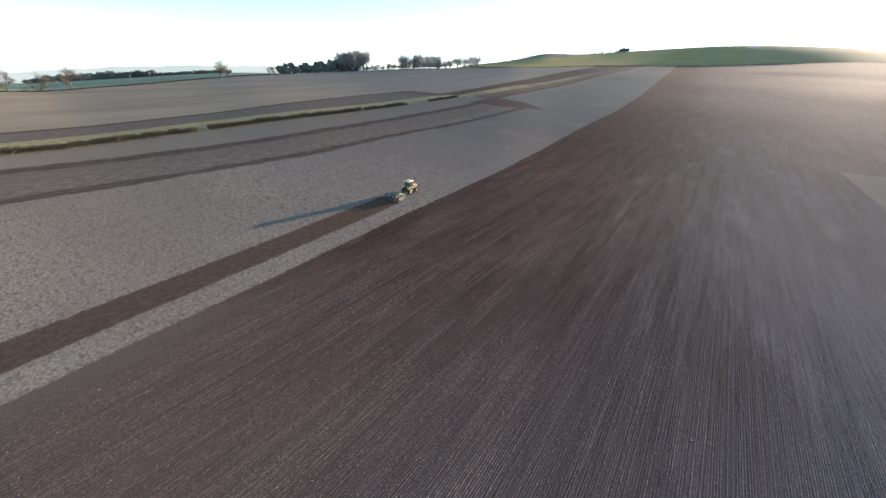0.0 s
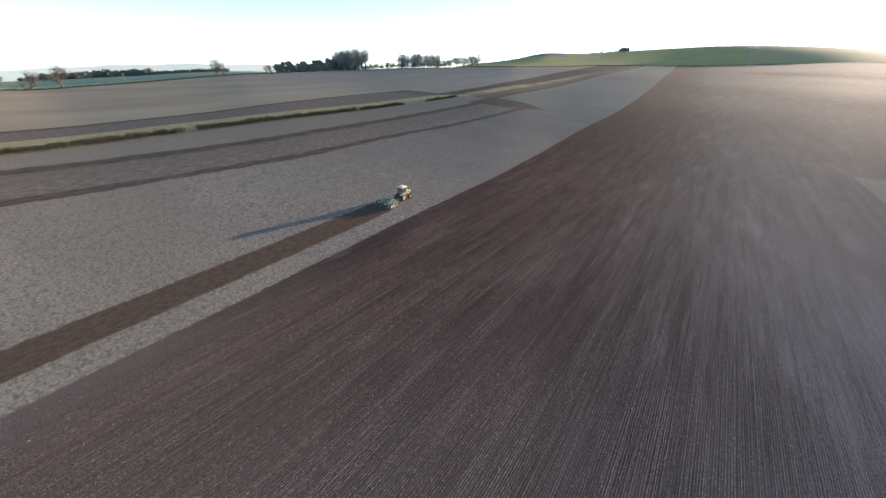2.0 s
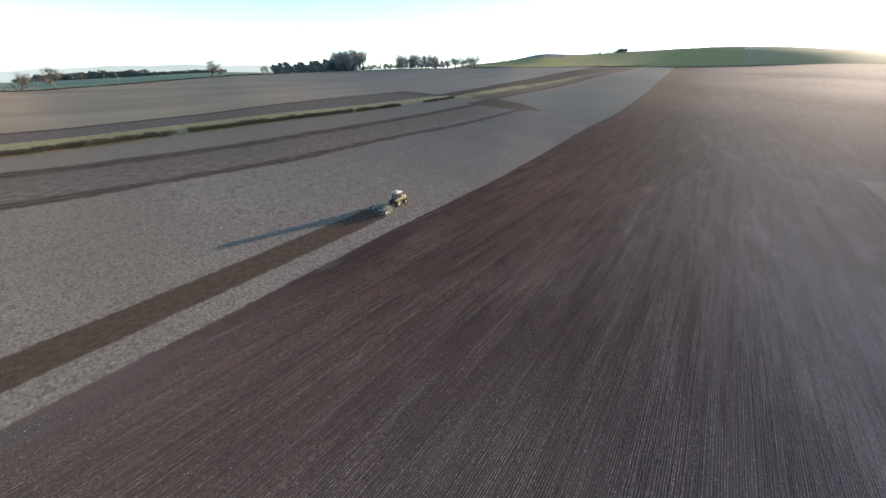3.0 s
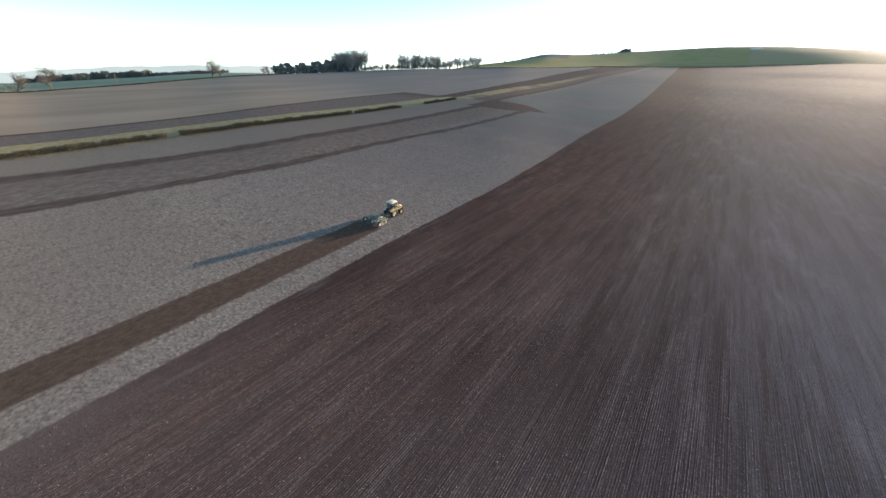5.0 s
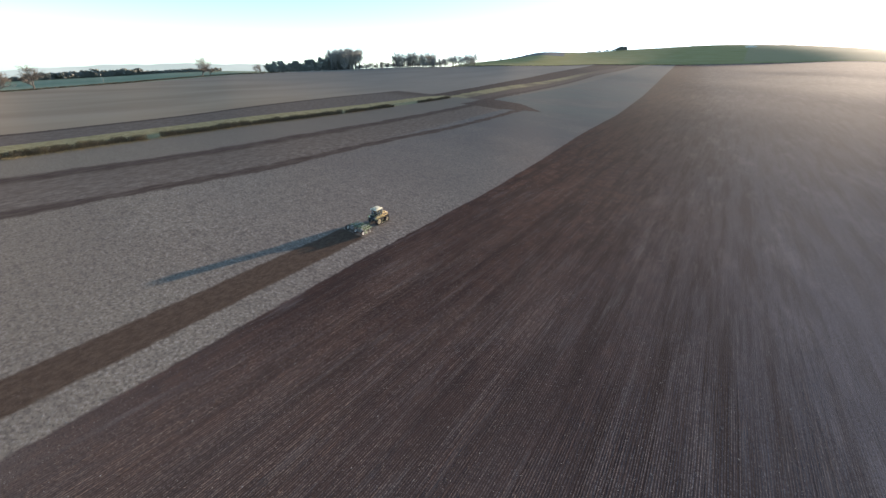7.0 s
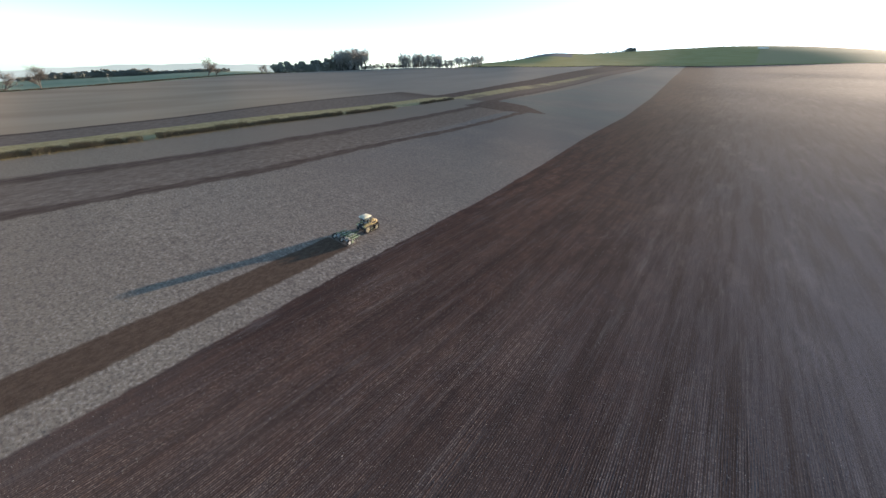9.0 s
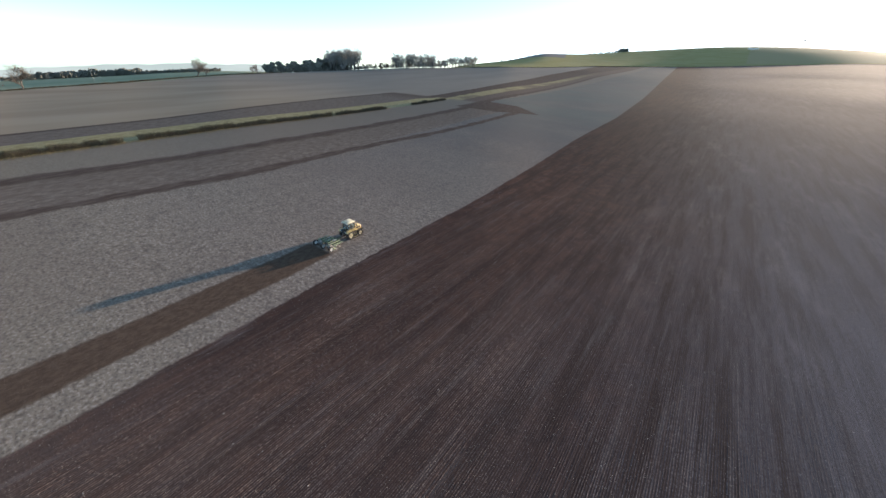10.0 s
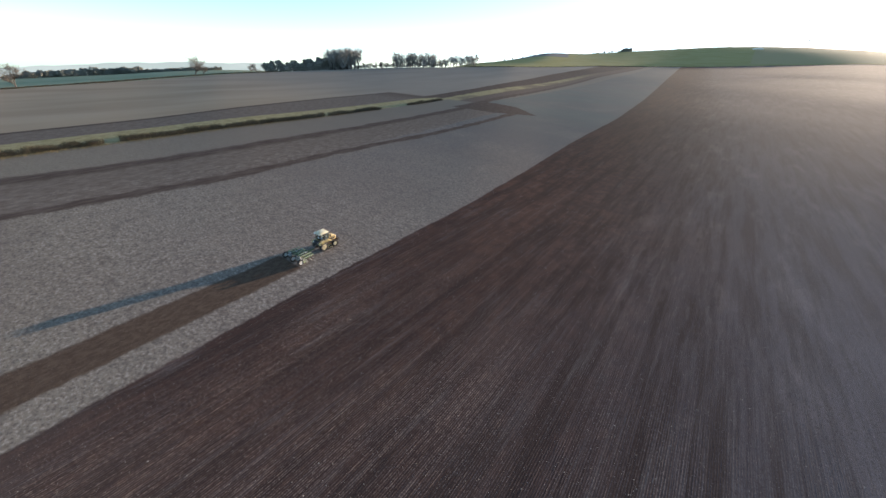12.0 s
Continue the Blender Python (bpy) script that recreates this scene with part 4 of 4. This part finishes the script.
    for x in (-0.6, 0.6):
        part("work_light", box(B(), (x, 1.58, 3.18), (0.22, 0.09, 0.13), 0.015), M_LENS, t)
        part("work_light", box(B(), (x, -0.47, 3.18), (0.22, 0.09, 0.13), 0.015), M_LENS, t)
        part("mirror", box(bar(B(), (x * 1.25, 1.4, 2.7), (x * 1.9, 1.55, 2.7), 0.02), (x * 1.95, 1.55, 2.5), (0.22, 0.06, 0.42), 0.02), M_BLACK, t)
        part("handrail", bar(bar(B(), (x * 1.42, 1.5, 1.6), (x * 1.42, 1.48, 2.4), 0.02), (x * 1.42, 1.48, 2.4), (x * 1.25, 1.4, 2.5), 0.02), M_BLACK, t)
    part("exhaust", drum(bar(B(), (0.42, 1.75, 1.9), (0.42, 1.75, 3.0), 0.055, 12), (0.42, 1.75, 2.3), 0.1, 0.7, 14, "Z"), M_STEEL, t)
    part("air_intake", drum(bar(B(), (-0.42, 1.75, 1.9), (-0.42, 1.75, 2.55), 0.07, 12), (-0.42, 1.75, 2.55), 0.14, 0.22, 14, "Z"), M_BLACK, t)
    part("fuel_tank", box(B(), (0, -0.62, 1.45), (1.5, 0.55, 0.75), 0.1), M_BLACK, t)
    for x in (-0.62, 0.62):
        part("tail_lamp", box(B(), (x, -0.91, 1.62), (0.22, 0.05, 0.12), 0.015), M_LENS, t)
    part("steps", box(box(box(B(), (-1.42, 1.3, 0.55), (0.3, 0.45, 0.04), 0.01), (-1.4, 1.3, 0.9), (0.3, 0.42, 0.04), 0.01), (-1.36, 1.3, 1.25), (0.3, 0.4, 0.04), 0.01), M_STEEL, t)
    rear, front = (0.0, 0.80, 0.78), (2.35, 0.62, 0.60)
    for s in (-1, 1):
        x = s * 1.02
        track = part("track_belt", belt(x, rear, front, 0.56, 0.05), M_RUBBER, t, "muddy black rubber belt")
        part("tread", treads(x, rear, front, 0.56), M_RUBBER, track)
        disc_wheel(t, "drive_wheel", x, rear[0], rear[1], 0.73, 0.52, M_RIM, "large pale yellow drive wheel")
        disc_wheel(t, "idler_wheel", x, front[0], front[1], 0.55, 0.52, M_RIM, "pale yellow front idler wheel")
        part("roller_beam", box(B(), (s * 0.74, 1.25, 0.5), (0.1, 1.9, 0.24), 0.03), M_YELLOW, t)
        for y in (0.85, 1.22, 1.59):
            disc_wheel(t, "roller", x, y, 0.24, 0.19, 0.44, M_RIM)
        part("fender", prism(B(), [(-0.95, 1.42), (-0.75, 1.68), (1.25, 1.70), (1.7, 1.46), (1.66, 1.42), (1.23, 1.64), (-0.72, 1.62), (-0.9, 1.39)], x - 0.31, x + 0.31, 0), M_YELLOW, t, "dusty yellow fender over the belt")
    part("hitch", bar(bar(bar(B(), (-0.4, -0.4, 0.75), (-0.35, -1.35, 0.55), 0.05), (0.4, -0.4, 0.75), (0.35, -1.35, 0.55), 0.05), (0, -0.85, 1.15), (0, -1.35, 1.0), 0.04), M_STEEL, t)
    return t


def cultivator():
    c = tagged(new("cultivator"), "green cultivator with tines, discs and ring press", "cultivator")
    # y is forwards, the origin under the middle of the frame; 4.7 m wide
    for y in (0.95, 0.4, -0.15, -0.6):
        part("toolbar", box(B(), (0, y, 0.85), (4.5 if y < 0.9 else 3.4, 0.12, 0.12), 0.02), M_GREEN, c)
    for x in (-2.0, -1.2, -0.4, 0.4, 1.2, 2.0):
        part("frame_beam", box(B(), (x, 0.1, 0.97), (0.13, 2.1, 0.13), 0.02), M_PALEGREEN, c, "faded green beam")
    part("drawbar", bar(bar(box(B(), (0, 1.85, 0.62), (0.16, 1.5, 0.18), 0.03), (-0.6, 0.95, 0.85), (0, 1.6, 0.65), 0.06), (0.6, 0.95, 0.85), (0, 1.6, 0.65), 0.06), M_GREEN, c)
    for y, xs in ((0.95, (-1.5, -0.5, 0.5, 1.5)), (0.4, (-2.0, -1.0, 0.0, 1.0, 2.0)), (-0.15, (-1.5, -0.5, 0.5, 1.5))):
        for x in xs:
            part("tine", bar(bar(bar(B(), (x, y, 0.85), (x, y - 0.15, 0.55), 0.035), (x, y - 0.15, 0.55), (x, y + 0.05, 0.2), 0.035), (x, y + 0.05, 0.2), (x, y + 0.22, -0.05), 0.045), M_STEEL, c)
    for i in range(12):
        part("disc", drum(B(), (-2.2 + i * 0.4, -0.5, 0.26), 0.26, 0.05, 20), M_STEEL, c)
    press = part("press_shaft", bar(B(), (-2.3, -1.05, 0.34), (2.3, -1.05, 0.34), 0.06, 10), M_STEEL, c)
    for i in range(15):
        part("press_ring", ring(B(), (-2.2 + i * 0.314, -1.05, 0.34), 0.34, 0.25, 0.16, 20), M_STEEL, press)
    for x in (-2.35, -0.8, 0.8, 2.35):
        part("press_arm", bar(box(B(), (x, -1.05, 0.55), (0.1, 0.45, 0.35), 0.02), (x, -0.6, 0.9), (x, -1.0, 0.7), 0.06), M_PALEGREEN, c)
    for x in (-2.15, 0.0, 2.15):
        w = part("wheel", ring(B(), (x, -1.65, 0.55), 0.55, 0.34, 0.34), M_RUBBER, c)
        part("hub", drum(drum(B(), (x, -1.65, 0.55), 0.33, 0.3, 20), (x, -1.65, 0.55), 0.12, 0.4, 12), M_HUB, w, "dusty white hub")
        part("wheel_arm", bar(bar(B(), (x - 0.25, -1.65, 0.55), (x - 0.25, -0.6, 0.95), 0.05), (x - 0.25, -1.65, 0.55), (x + 0.1, -1.65, 0.55), 0.04), M_GREEN, c)
    for s in (-1, 1):
        part("lamp_board", box(B(), (s * 1.3, -1.2, 1.05), (0.45, 0.04, 0.15), 0.01), M_HUB, c)
        part("ram", bar(bar(B(), (s * 0.8, 0.8, 1.1), (s * 0.8, 0.15, 1.2), 0.06), (s * 0.8, 0.15, 1.2), (s * 0.8, -0.5, 1.05), 0.035), M_STEEL, c)
    part("tower", bar(bar(bar(B(), (-0.45, 0.6, 0.9), (-0.1, 0.45, 1.5), 0.05), (0.45, 0.6, 0.9), (0.1, 0.45, 1.5), 0.05), (0, 0.45, 1.5), (0, -0.6, 1.0), 0.05), M_PALEGREEN, c)
    return c


HEADING = 0.0
x, y, z = place(TRACK_V, REAR_Y)
tractor().matrix_world = pose(x, y, z, 0, 0, HEADING) @ Matrix.Scale(0.86, 4)
x, y, z = place(TRACK_V, REAR_Y - 3.5)
cultivator().matrix_world = pose(x, y, z, 0, 0, HEADING) @ Matrix.Scale(0.86, 4)


# ---- on the far hill and the crest ----
def barn():
    b = tagged(new("barn"), "long low farm shed with a pale sheeted roof", "barn")
    M_ROOF = plain("pale_roof_sheets", (0.72, 0.68, 0.60), 0.6, amount=0.2, scale=0.3)
    M_WALL = plain("pale_boarding", (0.74, 0.69, 0.58), 0.8, amount=0.3, scale=0.3)
    M_DOOR = plain("painted_door_sheets", (0.52, 0.48, 0.40), 0.7, amount=0.3, scale=0.3)
    part("wall", prism(B(), [(-6, -1), (-6, 3.4), (0, 4.8), (6, 3.4), (6, -1)], -18, 18, 0), M_WALL, b)
    roof = part("roof", prism(B(), [(-6.6, 3.4), (0, 5.0), (6.6, 3.4), (6.6, 3.6), (0, 5.25), (-6.6, 3.6)], -18.6, 18.6, 0), M_ROOF, b, "pale sheeted roof")
    for i in range(5):
        part("door", box(B(), (-14 + i * 7, -6.05, 1.4), (4.4, 0.2, 2.9), 0.02), M_DOOR, b)
    return b


x, y = polar(4.7, 2150)
barn().matrix_world = pose(x, y, float(height(x, y)) + 0.6, 0, 0, 0)

M_POLE = plain("weathered_pole", (0.33, 0.30, 0.26), 0.8, amount=0.2)
x, y = polar(-76.2, 380)
pole = tagged(new("telegraph_pole"), "pale weathered wooden pole leaning by the crest hedge", "pole")
pole.matrix_world = pose(x, y, float(height(x, y)), 0, -5, 0)
part("post", bar(B(), (0, 0, -0.5), (0, 0, 7.5), 0.09, 10), M_POLE, pole)
part("crossarm", box(B(), (0, 0, 7.0), (1.4, 0.12, 0.12), 0.01), M_POLE, pole)
for s in (-0.55, 0.0, 0.55):
    part("insulator", drum(B(), (s, 0, 7.15), 0.06, 0.18, 8, "Z"), M_HUB, pole)
